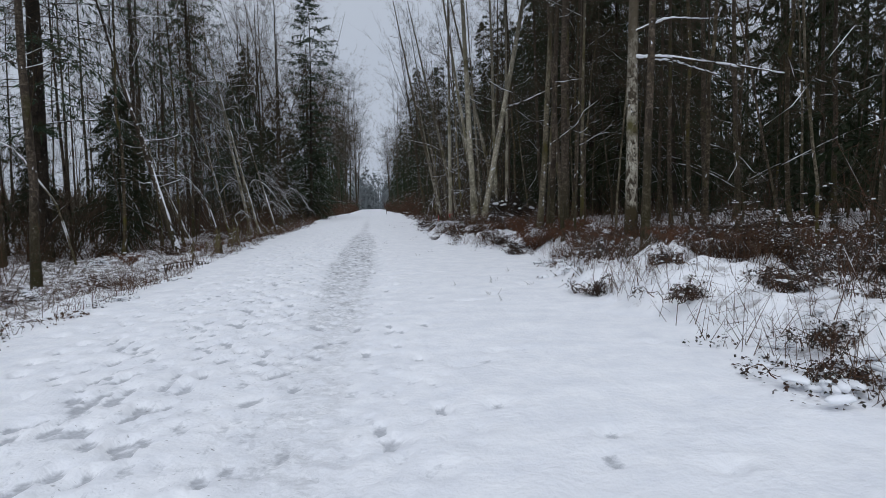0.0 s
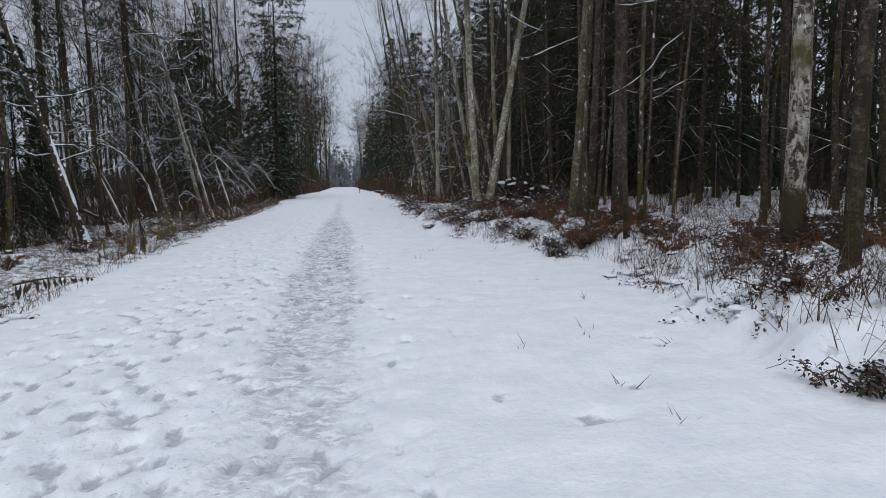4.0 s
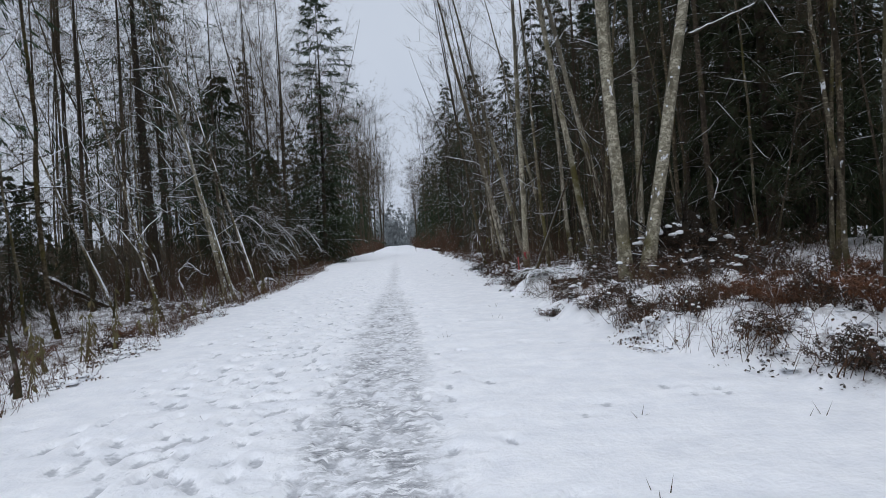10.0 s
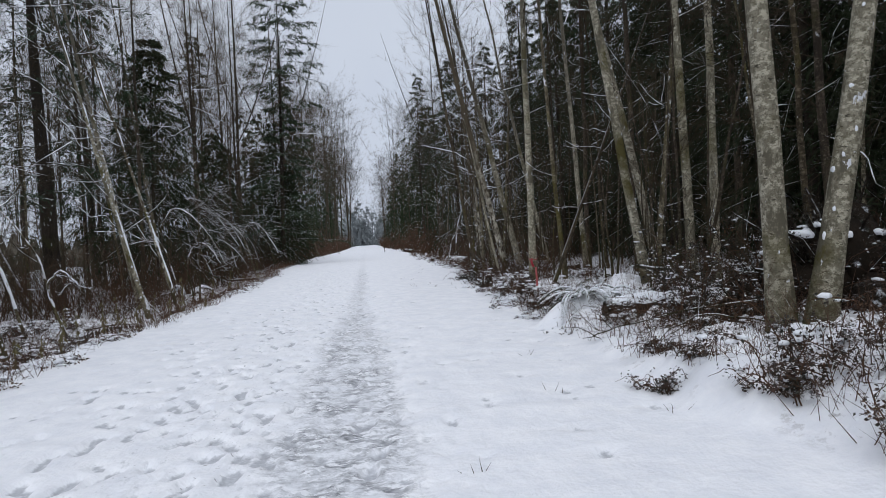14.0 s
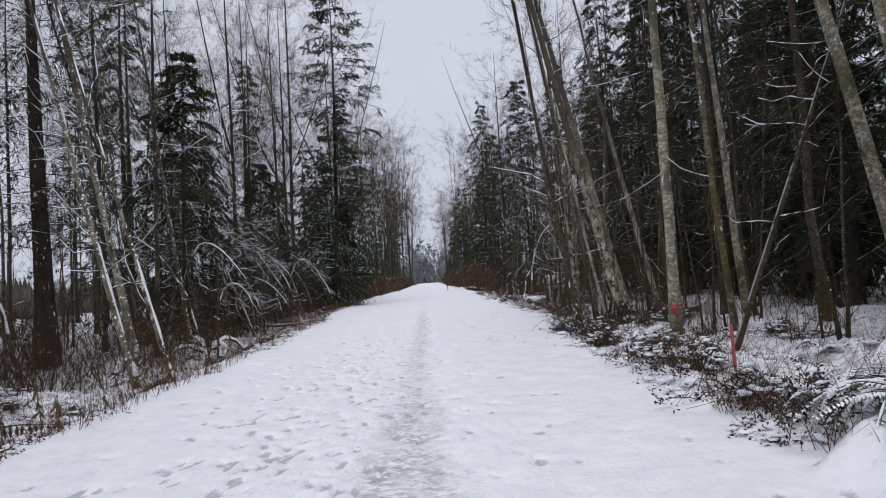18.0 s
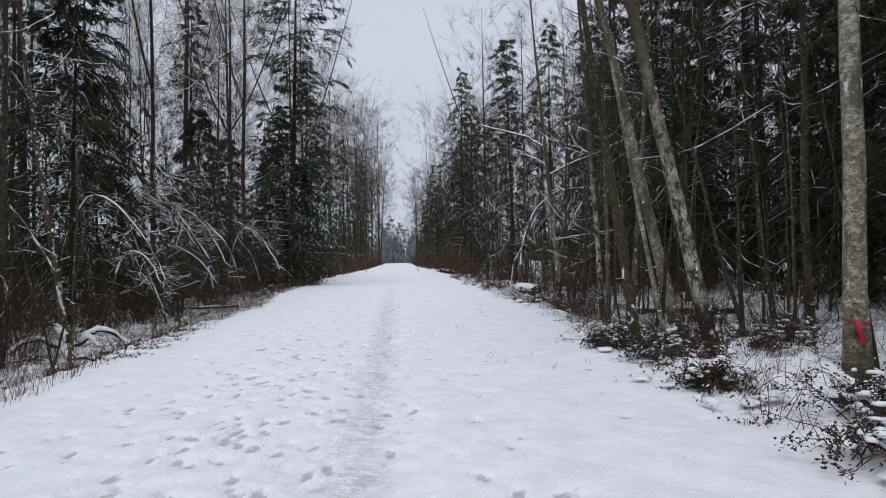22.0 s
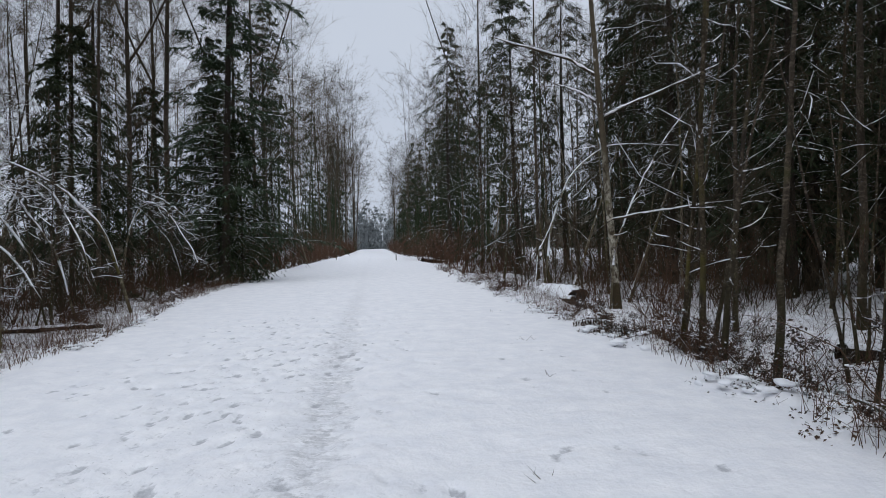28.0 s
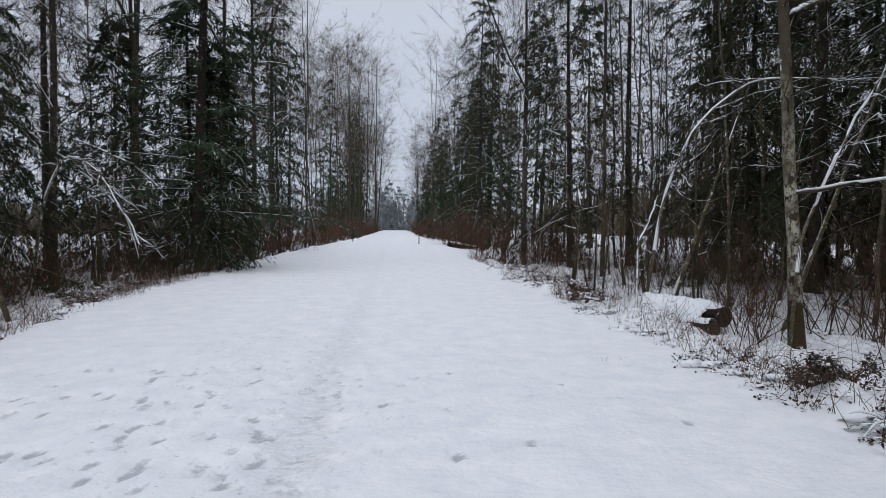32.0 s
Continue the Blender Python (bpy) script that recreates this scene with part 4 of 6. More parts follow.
# known conifers, then the woods on both sides
for k, x, y, turn, size in [
    (3, -5.9, 66, 0, 1.0), (4, -11.1, 23.0, 0, 1.0), (4, -10.9, 41.6, 140, 0.85), (2, -9.6, 48.5, 0, 1.0), (2, -11.4, 53.5, 160, 0.75), (2, -9.5, 26.0, 60, 0.55),
    (1, -8.8, 92, 0, 1.2), (0, -6.9, 84, 40, 0.8), (1, -16.0, 57.0, 60, 1.1), (0, -14.5, 17.5, 10, 1.0), (1, -16.0, 26.0, 10, 1.0), (0, -22.0, 36.0, 100, 0.6), (2, -12.5, 34.0, 30, 0.4), (2, -15.0, 39.5, 80, 0.45), (1, -13.2, 70, 0, 1.0), (2, -9.5, 76.5, 0, 0.9), (0, -6.6, 66.9, 20, 0.72), (2, -5.6, 66.8, 200, 0.62), (2, -11.4, 72, 90, 0.9), (2, -9.6, 60.0, 30, 0.8), (2, -14.0, 28.5, 200, 0.45), (2, -12.5, 38.0, 250, 0.35),
    (1, 12.4, 31.5, 40, 1.0), (0, 11.7, 32.4, 20, 1.05), (0, 13.8, 36.6, 140, 1.0), (0, 12.7, 35.8, 0, 1.1), (1, 12.6, 40.6, 100, 1.0), (0, 15.4, 47.2, 30, 1.1), (1, 15.2, 52.2, 300, 1.0), (0, 15.0, 56.5, 200, 1.1), (1, 12.2, 60.5, 100, 1.0), (4, 16.5, 55, 40, 1.0), (0, 14.4, 44.3, 60, 0.9),
    (1, 13.6, 27.5, 10, 1.0), (0, 14, 32, 80, 1.1), (1, 14.2, 38, 200, 1.0), (1, 14, 11.5, 30, 1.0),
    (0, 14, 43.5, 50, 1.0), (1, 14, 34.8, 130, 1.1), (0, 13.4, 25, 10, 0.8), (4, 15, 40.5, 0, 0.9), (1, 13, 29.8, 80, 0.8),
    (2, 16.5, 49.5, 0, 1.2), (0, 12.8, 54.5, 70, 1.0), (1, 13.2, 58.2, 250, 1.0), (2, 13.2, 65.0, 0, 1.15), (0, 14.2, 69.0, 20, 1.1), (1, 15.6, 62.0, 60, 1.0), (0, 17.0, 66.5, 10, 1.1), (1, 12.5, 74, 10, 1.0), (0, 9.0, 73.0, 0, 1.15), (1, 8.0, 95.0, 0, 1.15)]:
    taken.append((x, y))
    place(FIRS[k], x, y, turn, size)
for x, y, turn, size in [(-10.0, 70.9, 0, 1.4), (-12.5, 76, 90, 1.3), (-7.6, 80, 200, 1.2), (-13.5, 52, 30, 0.9), (-12.2, 47, 120, 0.85), (-8.6, 62.0, 250, 0.95), (-12.0, 65, 300, 1.1), (-7.4, 74.0, 50, 1.1), (-14.5, 59, 70, 1.0), (-11.2, 36.5, 20, 0.8), (7.5, 76, 40, 1.0)]:
    taken.append((x, y))
    place(KINDS[7], x, y, turn, size)
scatter(CLUMPS, (1, 1, 1, 1), 12, (3.6, 0.9), (42.5, 62), 0.8)
scatter(CLUMPS, (1, 1, 1, 1), 9, (3.5, 1.2), (28, 42), 0.6)
scatter(CLUMPS, (1, 1, 1, 1), 16, (-4.5, -1.6), (36, 80), 0.8)
scatter(KINDS, (4, 3, 5, 5, 2, 4, 4, 1), 88, (-16, -3.2), (6, 78), 1.1)
scatter(KINDS, (3, 3, 5, 4, 1, 3, 2, 0), 50, (8, 3.0), (8, 78), 1.0)
scatter(KINDS, (3, 3, 6, 4, 0, 3, 1, 0), 13, (10, 4.4), (8, 26), 0.9)
scatter(KINDS, (3, 3, 5, 4, 1, 3, 2, 0), 34, (15, 7), (8, 78), 1.0)


def far_woods(side, seed):
    """The woods that line the road far ahead and stand deep behind the verge, as two sheets of trees."""
    rng = np.random.default_rng(seed)
    bare = [bare_geo(seed + k, h, r, lean=l, limbs=46, low=0.35, spread=0.25, twigs=6, lets=7, rough=0.06, sides=4, rise=0.15, fine=False, thick=2.1, up=0.62, forked=True) for k, (h, r, l) in enumerate([(19, 0.085, 0.02), (22, 0.1, 0.03), (15, 0.06, -0.05), (17, 0.07, 0.06)])]
    thin = [bare_geo(seed + 7 + k, h, r, limbs=12, low=0.2, spread=0.22, twigs=5, lets=4, sides=4, fine=False, thick=2.4) for k, (h, r) in enumerate([(15, 0.09), (18, 0.11), (10, 0.05)])]
    firs = [conifer_geo(seed + 13 + k, h, 0.2, width=w, per_m=2.6, fans=6, shoots=5, blade=0.15, clear=0.06, boughs=False, spray=0.55, ragged=0.6) for k, (h, w) in enumerate([(18, 0.17), (24, 0.14), (13, 0.2)])]
    g, f = Geo(), Geo()
    for k in range(50):
        y = 76 + 165 * rng.random() ** 1.1
        u = (1.2 if side < 0 else 2.4) + 9 * rng.random() ** 1.3
        x = road_right(y) + u if side > 0 else road_left(y) - u
        trunk, crown = bare[rng.integers(4)][:2]
        a, s, z = rng.uniform(0, 6.28), rng.uniform(0.75, 1.15) * (1 + (0.85 if side < 0 else 0.35) * smooth01((y - 90) / 50)), gh(x, y)
        g.merge(trunk, x, y, z, a, s).merge(crown, x, y, z, a, s)
    for k in range(76):
        y, x = rng.uniform(-4, 120), side * (15 + 30 * rng.random() ** 1.2)
        trunk, crown = thin[rng.integers(3)][:2]
        a, s, z = rng.uniform(0, 6.28), rng.uniform(0.75, 1.25), gh(x, y)
        g.merge(trunk, x, y, z, a, s).merge(crown, x, y, z, a, s)
    for k in range(120 if side > 0 else 34):
        if k < (34 if side > 0 else 20):
            y = 84 + 145 * rng.random()
            u = 3.5 + 10 * rng.random()
            x = road_right(y) + u if side > 0 else road_left(y) - u
        elif side > 0:
            y, x = rng.uniform(2, 75), 16 + 22 * rng.random()
        else:
            y, x = rng.uniform(-2, 75), -24 - 24 * rng.random()
        trunk, crown = firs[rng.integers(3)][:2]
        a, s, z = rng.uniform(0, 6.28), rng.uniform(0.75, 1.15), gh(x, y)
        f.merge(trunk, x, y, z, a, s).merge(crown, x, y, z, a, s)
    tagged(new("far_woods", g.mesh("far_woods", HAZED_TWIG)), "dense bare forest standing deep behind the verge", "woods", kind="stuff")
    tagged(new("far_firs", f.mesh("far_firs", NEEDLE, False)), "dark firs standing deep behind the verge", "woods", kind="stuff")


far_woods(-1, 31)
far_woods(1, 61)


def backdrop():
    """The hazy wood that closes the road far ahead, and round the place."""
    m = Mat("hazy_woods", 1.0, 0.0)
    # Haze is mixed into these pale blue-grey base colours.
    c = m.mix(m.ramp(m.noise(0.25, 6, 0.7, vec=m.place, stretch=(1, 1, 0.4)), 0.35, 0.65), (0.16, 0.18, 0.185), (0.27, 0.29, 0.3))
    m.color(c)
    rng = np.random.default_rng(8)
    kinds = [conifer_geo(90 + k, h, 0.3, width=w, per_m=1.6, fans=4, shoots=3, blade=0.5, boughs=False, spray=1.3, ragged=0.6)[:2] for k, (h, w) in enumerate([(15, 0.2), (18, 0.16), (12, 0.24)])]
    kinds += [bare_geo(95 + k, h, 0.2, limbs=22, low=0.2, spread=0.24, twigs=5, lets=4, sides=4, fine=False, thick=9.0)[:2] for k, h in enumerate((14, 17))]
    g = Geo()
    for k in range(90):
        x = rng.normal(0, 22)
        trunk, crown = kinds[rng.integers(5)]
        a, y, z = rng.uniform(0, 6.28), 254 + rng.uniform(0, 20), rng.uniform(0.75, 1.05)
        g.merge(trunk, x, y, -0.5, a, z).merge(crown, x, y, -0.5, a, z)
    n = 260
    a = np.stack([rng.uniform(-90, 90, n), 276 + rng.uniform(0, 20, n), np.full(n, -0.5)], 1)
    g.cones(a, a + np.stack([np.zeros(n), np.zeros(n), rng.uniform(8, 13, n)], 1), rng.uniform(1.5, 3, n), 6)
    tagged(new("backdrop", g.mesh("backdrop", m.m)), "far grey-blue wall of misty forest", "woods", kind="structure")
    m = Mat("deep_woods", 1.0, 0.0)
    m.color(m.mix(m.ramp(m.noise(0.6, 6, 0.7, vec=m.place, stretch=(1, 1, 0.3)), 0.35, 0.65), (0.05, 0.046, 0.036), (0.13, 0.115, 0.095)))
    for side in (-1, 1):
        g = Geo()
        n = 420
        yy, x, tall = rng.uniform(-40, 240, n), side * rng.uniform(50, 66, n), 1.0 if side > 0 else 0.5
        a = np.stack([x, yy, np.full(n, -1.0)], 1)
        g.cones(a, a + np.stack([rng.normal(0, 0.3, n), rng.normal(0, 0.3, n), tall * rng.uniform(8, 15, n)], 1), rng.uniform(1.0, 2.4, n), 6)
        tagged(new("backdrop", g.mesh("backdrop", m.m)), "dark far wood closing the view between the trunks", "woods", kind="structure")


backdrop()


# ---- saplings bent over by snow ----
def arched_sapling(pts, radius, seed, label, twigs=16, reach=0.9):
    rng = np.random.default_rng(seed)
    x, y = pts[0][0], pts[0][1]
    base = np.array([x, y, gh(x, y)])
    key = np.array(pts, float)
    key[0, 2] = base[2] - 0.2
    key -= base
    k = np.linspace(0, len(key) - 1, 22)
    p = np.stack([np.interp(k, np.arange(len(key)), key[:, c]) for c in range(3)], 1)
    for _ in range(2):
        p[1:-1] = (p[:-2] + 2 * p[1:-1] + p[2:]) / 4
    s = np.linspace(0, 1, 22)
    p[1:] += np.cumsum(rng.normal(0, 0.03, (21, 3)), 0) * s[1:, None]
    r = radius * (1 - 0.8 * s)
    t = put(thing("arched_sapling", label, "sapling", "bent saplings"), x, y)
    part("stem", Geo().tubes(p, r, 7), BARK_GREY, t)
    q = p[3:-1].copy()
    q[:, 2] += r[3:-1] * 0.8
    q += rng.normal(0, 0.006, q.shape)
    snow = Geo().tubes(q, np.where(rng.random(len(q)) < 0.22, 0.002, r[3:-1] * rng.uniform(0.45, 0.9, len(q)) + 0.011), 6)
    g = Geo()
    a = along(p, rng.uniform(0.3, 1, twigs))
    d = unit(0.7 * unit(p[-1] - p[8]) + rng.normal(0, 0.75, (twigs, 3)) + [0, 0, -0.25])
    limbs_on(g, rng, a, d, rng.uniform(0.4, 1.2, twigs) * reach, np.full(twigs, max(0.007, radius * 0.22)), 8, 5, droop=0.12, rise=0.0, snow=snow, lie=0.95)
    part("crown", g, TWIG_SNOW, t)
    tagged(part("snow", snow, SNOWM, t, "ridge of snow along the stem"), kind="stuff")
    return t


arched_sapling([(-7.9, 51.5, 0), (-8.75, 51.5, 0.9), (-8.4, 51.5, 1.85), (-7.6, 51.4, 2.15), (-6.7, 51.3, 1.6), (-6.0, 51.2, 0.6)], 0.045, 1, "thin sapling bent to the ground in a snowy hoop", 6, 0.5)
arched_sapling([(-7.2, 70, 0), (-7.8, 70, 1.85), (-9.7, 70, 3.9), (-12.0, 69.8, 4.9), (-14.3, 69.6, 5.3), (-16, 69.5, 5.2)], 0.075, 2, "long sapling bowed under a ridge of snow", 18, 1.3)
arched_sapling([(-7.6, 78, 0), (-8.0, 78, 1.6), (-9.3, 78, 4.3), (-10.5, 78, 5.4), (-12.3, 78, 6.0)], 0.07, 3, "sapling bowed under a ridge of snow", 16, 1.2)
arched_sapling([(-6.6, 57, 0), (-7.2, 56.7, 2.2), (-8.4, 56.2, 3.6), (-9.6, 55.8, 4.2), (-11.0, 55.4, 4.1)], 0.05, 4, "sapling bowed under a ridge of snow", 20, 1.4)
arched_sapling([(-8.2, 50, 0), (-8.6, 49.8, 2.4), (-8.2, 49.4, 3.6), (-7.4, 49.0, 3.9), (-6.6, 48.8, 3.3)], 0.05, 5, "snow-laden sapling drooping over the verge", 26, 1.3)
arched_sapling([(-8.6, 53.5, 0), (-9.2, 53.4, 2.6), (-9.4, 53.0, 4.2), (-8.6, 52.7, 4.9), (-7.5, 52.4, 4.4)], 0.05, 6, "snow-laden sapling drooping over the verge", 26, 1.3)
arched_sapling([(-11.2, 66, 0), (-12.0, 66, 2.6), (-13.1, 66, 6.3), (-14, 66, 9.2)], 0.06, 7, "thin sapling leaning back under snow", 16, 1.2)
arched_sapling([(-5.6, 95, 0), (-6.9, 95, 4.0), (-8.9, 95, 8.8)], 0.08, 8, "thin sapling leaning back under snow", 16, 1.2)
arched_sapling([(-6.2, 32.5, 0), (-6.6, 32.4, 0.9), (-6.2, 32.3, 1.25), (-5.6, 32.2, 0.8)], 0.03, 9, "small sapling hooped under snow", 5, 0.4)
arched_sapling([(6.1, 57.5, 0), (6.3, 57.2, 2.2), (6.9, 57, 3.85), (8.2, 57, 4.85), (9.4, 57, 5.0)], 0.036, 10, "snow-crusted sapling curving into the wood", 14, 0.9)
arched_sapling([(6.9, 53.9, 0), (7.1, 54, 1.5), (7.5, 54, 2.3), (7.9, 54, 3.1), (8.5, 54, 4.2), (9.2, 54, 5.2)], 0.032, 11, "snow-crusted sapling leaning into the wood", 12, 0.8)
arched_sapling([(5.5, 56.5, 0), (5.9, 57.4, 1.2), (6.5, 58, 2.4)], 0.03, 12, "short snow-crusted stem leaning over", 5, 0.5)
for n, (x, y, h, reach) in enumerate([(-9.4, 47.0, 3.6, 2.6), (-9.9, 50.6, 4.4, 3.0), (-9.2, 55.0, 3.6, 2.4), (-8.2, 47.6, 1.9, 1.6), (-8.6, 61, 3.4, 2.6)]):
    rs = np.random.default_rng(600 + n)
    w = rs.uniform(-0.6, 0.6)
    arched_sapling([(x, y, 0), (x + 0.1 * reach, y, h * 0.6), (x + 0.35 * reach, y + 0.3 * w, h), (x + 0.7 * reach, y + w, h * 0.86), (x + reach, y + 1.6 * w, h * 0.5), (x + 1.15 * reach, y + 1.9 * w, h * 0.22)], 0.045, 620 + n, "snow-laden sapling drooping over the verge", 24, 0.9)
for n, (x, y) in enumerate([(-7.6, 33.5), (-8.8, 37.5), (-7.3, 44), (-9.6, 29), (-8.5, 20), (-10, 15.5), (-7.2, 55), (-7.8, 66), (-9, 71)]):
    arched_sapling([(x, y, 0), (x - 0.5, y, 1.6), (x - 1.3, y - 0.3, 3.0), (x - 2.4, y - 0.5, 3.8)], 0.035, 40 + n, "thin snow-lined sapling leaning from the road", 6, 0.7)


# ---- shrubs, brambles, ferns and dead stalks along the verges ----
def shrub_geo(seed, height, stems, thick=1.0):
    rng = np.random.default_rng(seed)
    g = Geo()
    a = np.stack([rng.normal(0, 0.25, stems), rng.normal(0, 0.25, stems), np.full(stems, -0.1)], 1)
    d = unit(np.stack([rng.normal(0, 0.4, stems), rng.normal(0, 0.4, stems), np.ones(stems)], 1))
    limbs_on(g, rng, a, d, height * rng.uniform(0.5, 1.1, stems), np.full(stems, 0.011 * thick), 5, 3, rise=0.0, fine=False, thick=thick)
    return g


def shrub(seed, height, stems, material, label):
    g = shrub_geo(seed, height, stems)
    t = thing("shrub", label, "shrub", "bare shrubs")
    part("crown", g, material, t)
    return t


def bramble(seed, size, label, leaf=None, leaves=150, caps=16, pad=1.0, tall=1.0):
    rng = np.random.default_rng(seed)
    n, leaves = 26, leaves * 5
    az = rng.uniform(0, 6.28, n)
    s = np.linspace(0, 1, 7)
    long = rng.random(n) < 0.25
    reach, up = rng.uniform(0.15, 0.85, n) * size * np.where(long, 1.9, 1.0), rng.uniform(0.1, 0.5, n) * size * tall * np.where(long, 1.5, 1.0)
    root = rng.normal(0, 0.28, (n, 1, 2)) * size
    bow = np.where(rng.random(n) < tall - 1, 1.7, 2.6)
    p = np.stack([(np.cos(az) * reach)[:, None] * s + root[:, :, 0], (np.sin(az) * reach)[:, None] * s + root[:, :, 1], up[:, None] * (np.sin(s * bow[:, None]) - 0.1)], -1) + rng.normal(0, 0.02, (n, 7, 3))
    t = thing("bramble", label, "bush", "brambles")
    tagged(part("cane_tangle", Geo().tubes(p, np.full((n, 1), 0.006) * (1.2 - 0.8 * s), 3), TWIG_RED, t), kind="stuff")
    knots = leaves // 14
    pick = rng.integers(0, knots, leaves)
    i, f = rng.integers(0, n, knots)[pick], np.clip(rng.uniform(0.2, 1, knots)[pick] + rng.normal(0, 0.05, leaves), 0, 1) * 6
    j = np.minimum(f.astype(int), 5)
    a = p[i, j] + (p[i, j + 1] - p[i, j]) * (f - j)[:, None] + rng.normal(0, 0.03, (leaves, 3))
    d = unit(rng.normal(0, 1, (leaves, 3)) * [1, 1, 0.4] + [0, 0, -0.45])
    nn = unit(rng.normal(0, 0.5, (leaves, 3)) + [0, 0, 1])
    part("foliage", Geo().blades(a, d, nn, rng.uniform(0.022, 0.052, leaves), rng.uniform(0.016, 0.034, leaves)), leaf or LEAF, t, smooth=False)
    if caps:
        caps = int(caps * 1.6) + 4
        high = np.argsort(-a[:, 2])[: leaves // 2]
        k = high[rng.integers(0, len(high), caps)]
        sz = np.stack([rng.uniform(0.015, 0.055, caps), rng.uniform(0.015, 0.06, caps), rng.uniform(0.01, 0.024, caps)], 1) * min(1.3, size + 0.3) * pad * (0.5 if tall > 1 else 1.0)
        tagged(part("snow", Geo().blobs(a[k] - [0, 0, 0.012], sz, rng), SNOWM, t, "caps of white snow"), kind="stuff")
    return t


def bracken(seed, label):
    rng = np.random.default_rng(seed)
    n = 26
    t = thing("dead_bracken", label, "fern", "dead bracken")
    s = np.linspace(0, 1, 5)
    az, ln = rng.uniform(0, 6.28, n), rng.uniform(0.35, 0.9, n)
    p = np.stack([(np.cos(az) * ln * 0.6)[:, None] * s, (np.sin(az) * ln * 0.6)[:, None] * s, ln[:, None] * (0.9 * s - 0.5 * s**2.5)], -1) + rng.normal(0, 0.02, (n, 5, 3))
    part("stalk_tuft", Geo().tubes(p, np.full((n, 5), 0.004), 3), RUST, t)
    m = 620
    i, f = rng.integers(0, n, m), rng.uniform(0.25, 1, m) * 4
    j = np.minimum(f.astype(int), 3)
    a = p[i, j] + (p[i, j + 1] - p[i, j]) * (f - j)[:, None]
    d = unit(rng.normal(0, 1, (m, 3)) + [0, 0, -0.5])
    part("foliage", Geo().blades(a, d, unit(rng.normal(0, 1, (m, 3))), rng.uniform(0.035, 0.1, m), rng.uniform(0.01, 0.022, m)), RUST, t, smooth=False)
    return t


def frond_geo(length, pairs, arch, rng):
    s = np.linspace(0, 1, 8)
    p = np.stack([length * s * 0.92, 0 * s, length * (arch * s - (arch + 0.25) * s**2)], 1)
    g = Geo().tubes(p, 0.004 * (1.2 - s), 3)
    k = np.linspace(0.1, 0.99, pairs)
    a = along(p, k)
    w = 0.17 * length * np.sin(np.clip(k * 1.15 + 0.25, 0, 3.0) * 1.9 / 1.35) ** 0.7 * (1.05 - k * 0.8) + 0.012
    for side in (-1, 1):
        d = unit(np.stack([np.full(pairs, 0.25), np.full(pairs, side * 1.0), rng.normal(-0.25, 0.12, pairs)], 1))
        g.blades(a, d, unit(np.stack([rng.normal(0, 0.1, pairs), rng.normal(0, 0.1, pairs), np.ones(pairs)], 1)), w, 0.02 + 0.012 * length)
    return g


def fern(seed, fronds, length, label):
    rng = np.random.default_rng(seed)
    t = thing("sword_fern", label, "fern", "sword ferns")
    shapes = [frond_geo(length * f, 24, a, rng).mesh("frond", FERN, False) for f, a in ((1.0, 0.75), (0.85, 0.5), (0.7, 0.95))]
    caps = [Geo().tubes(np.stack([length * f * s * 0.9, 0 * s, length * f * (a * s - (a + 0.25) * s**2) + 0.012], 1), (0.009 * np.sin(s * 3.0) + 0.002) * (1 + 0.6 * np.sin(s * 47)), 5).mesh("snow", SNOWM) for f, a in ((1.0, 0.75), (0.85, 0.5), (0.7, 0.95)) for s in [np.linspace(0.12, 0.85, 9)]]
    for k in range(fronds):
        v = k % 3
        ob = part("frond", shapes[v], FERN, t)
        ob.matrix_basis = pose(0, 0, 0.02, rng.normal(0, 12), rng.normal(0, 8), k * 360 / fronds + rng.normal(0, 14))
        if k % 3 != 1:
            part("snow", caps[v], SNOWM, ob, "snow lying on the frond")
    return t


def dead_stalk(seed, height, label):
    rng = np.random.default_rng(seed)
    t = thing("dead_stalk", label, "weed", "dead stalks")
    s = np.linspace(0, 1, 6)
    p = np.stack([rng.normal(0, 0.03) * s * 2, rng.normal(0, 0.03) * s * 2, -0.1 + (height + 0.1) * s], 1)
    part("stem", Geo().tubes(p, 0.009 * (1.3 - s), 5), STALK, t)
    n = 22
    a = along(p, rng.uniform(0.2, 1, n))
    d = unit(np.stack([rng.normal(0, 0.4, n), rng.normal(0, 0.4, n), np.full(n, -1.0)], 1))
    nn = unit(np.stack([rng.normal(0, 1, n), rng.normal(0, 1, n), np.zeros(n)], 1))
    part("foliage", Geo().blades(a, d, nn, rng.uniform(0.08, 0.22, n), rng.uniform(0.02, 0.05, n)), STALK, t, "hanging withered leaves", smooth=False)
    return t


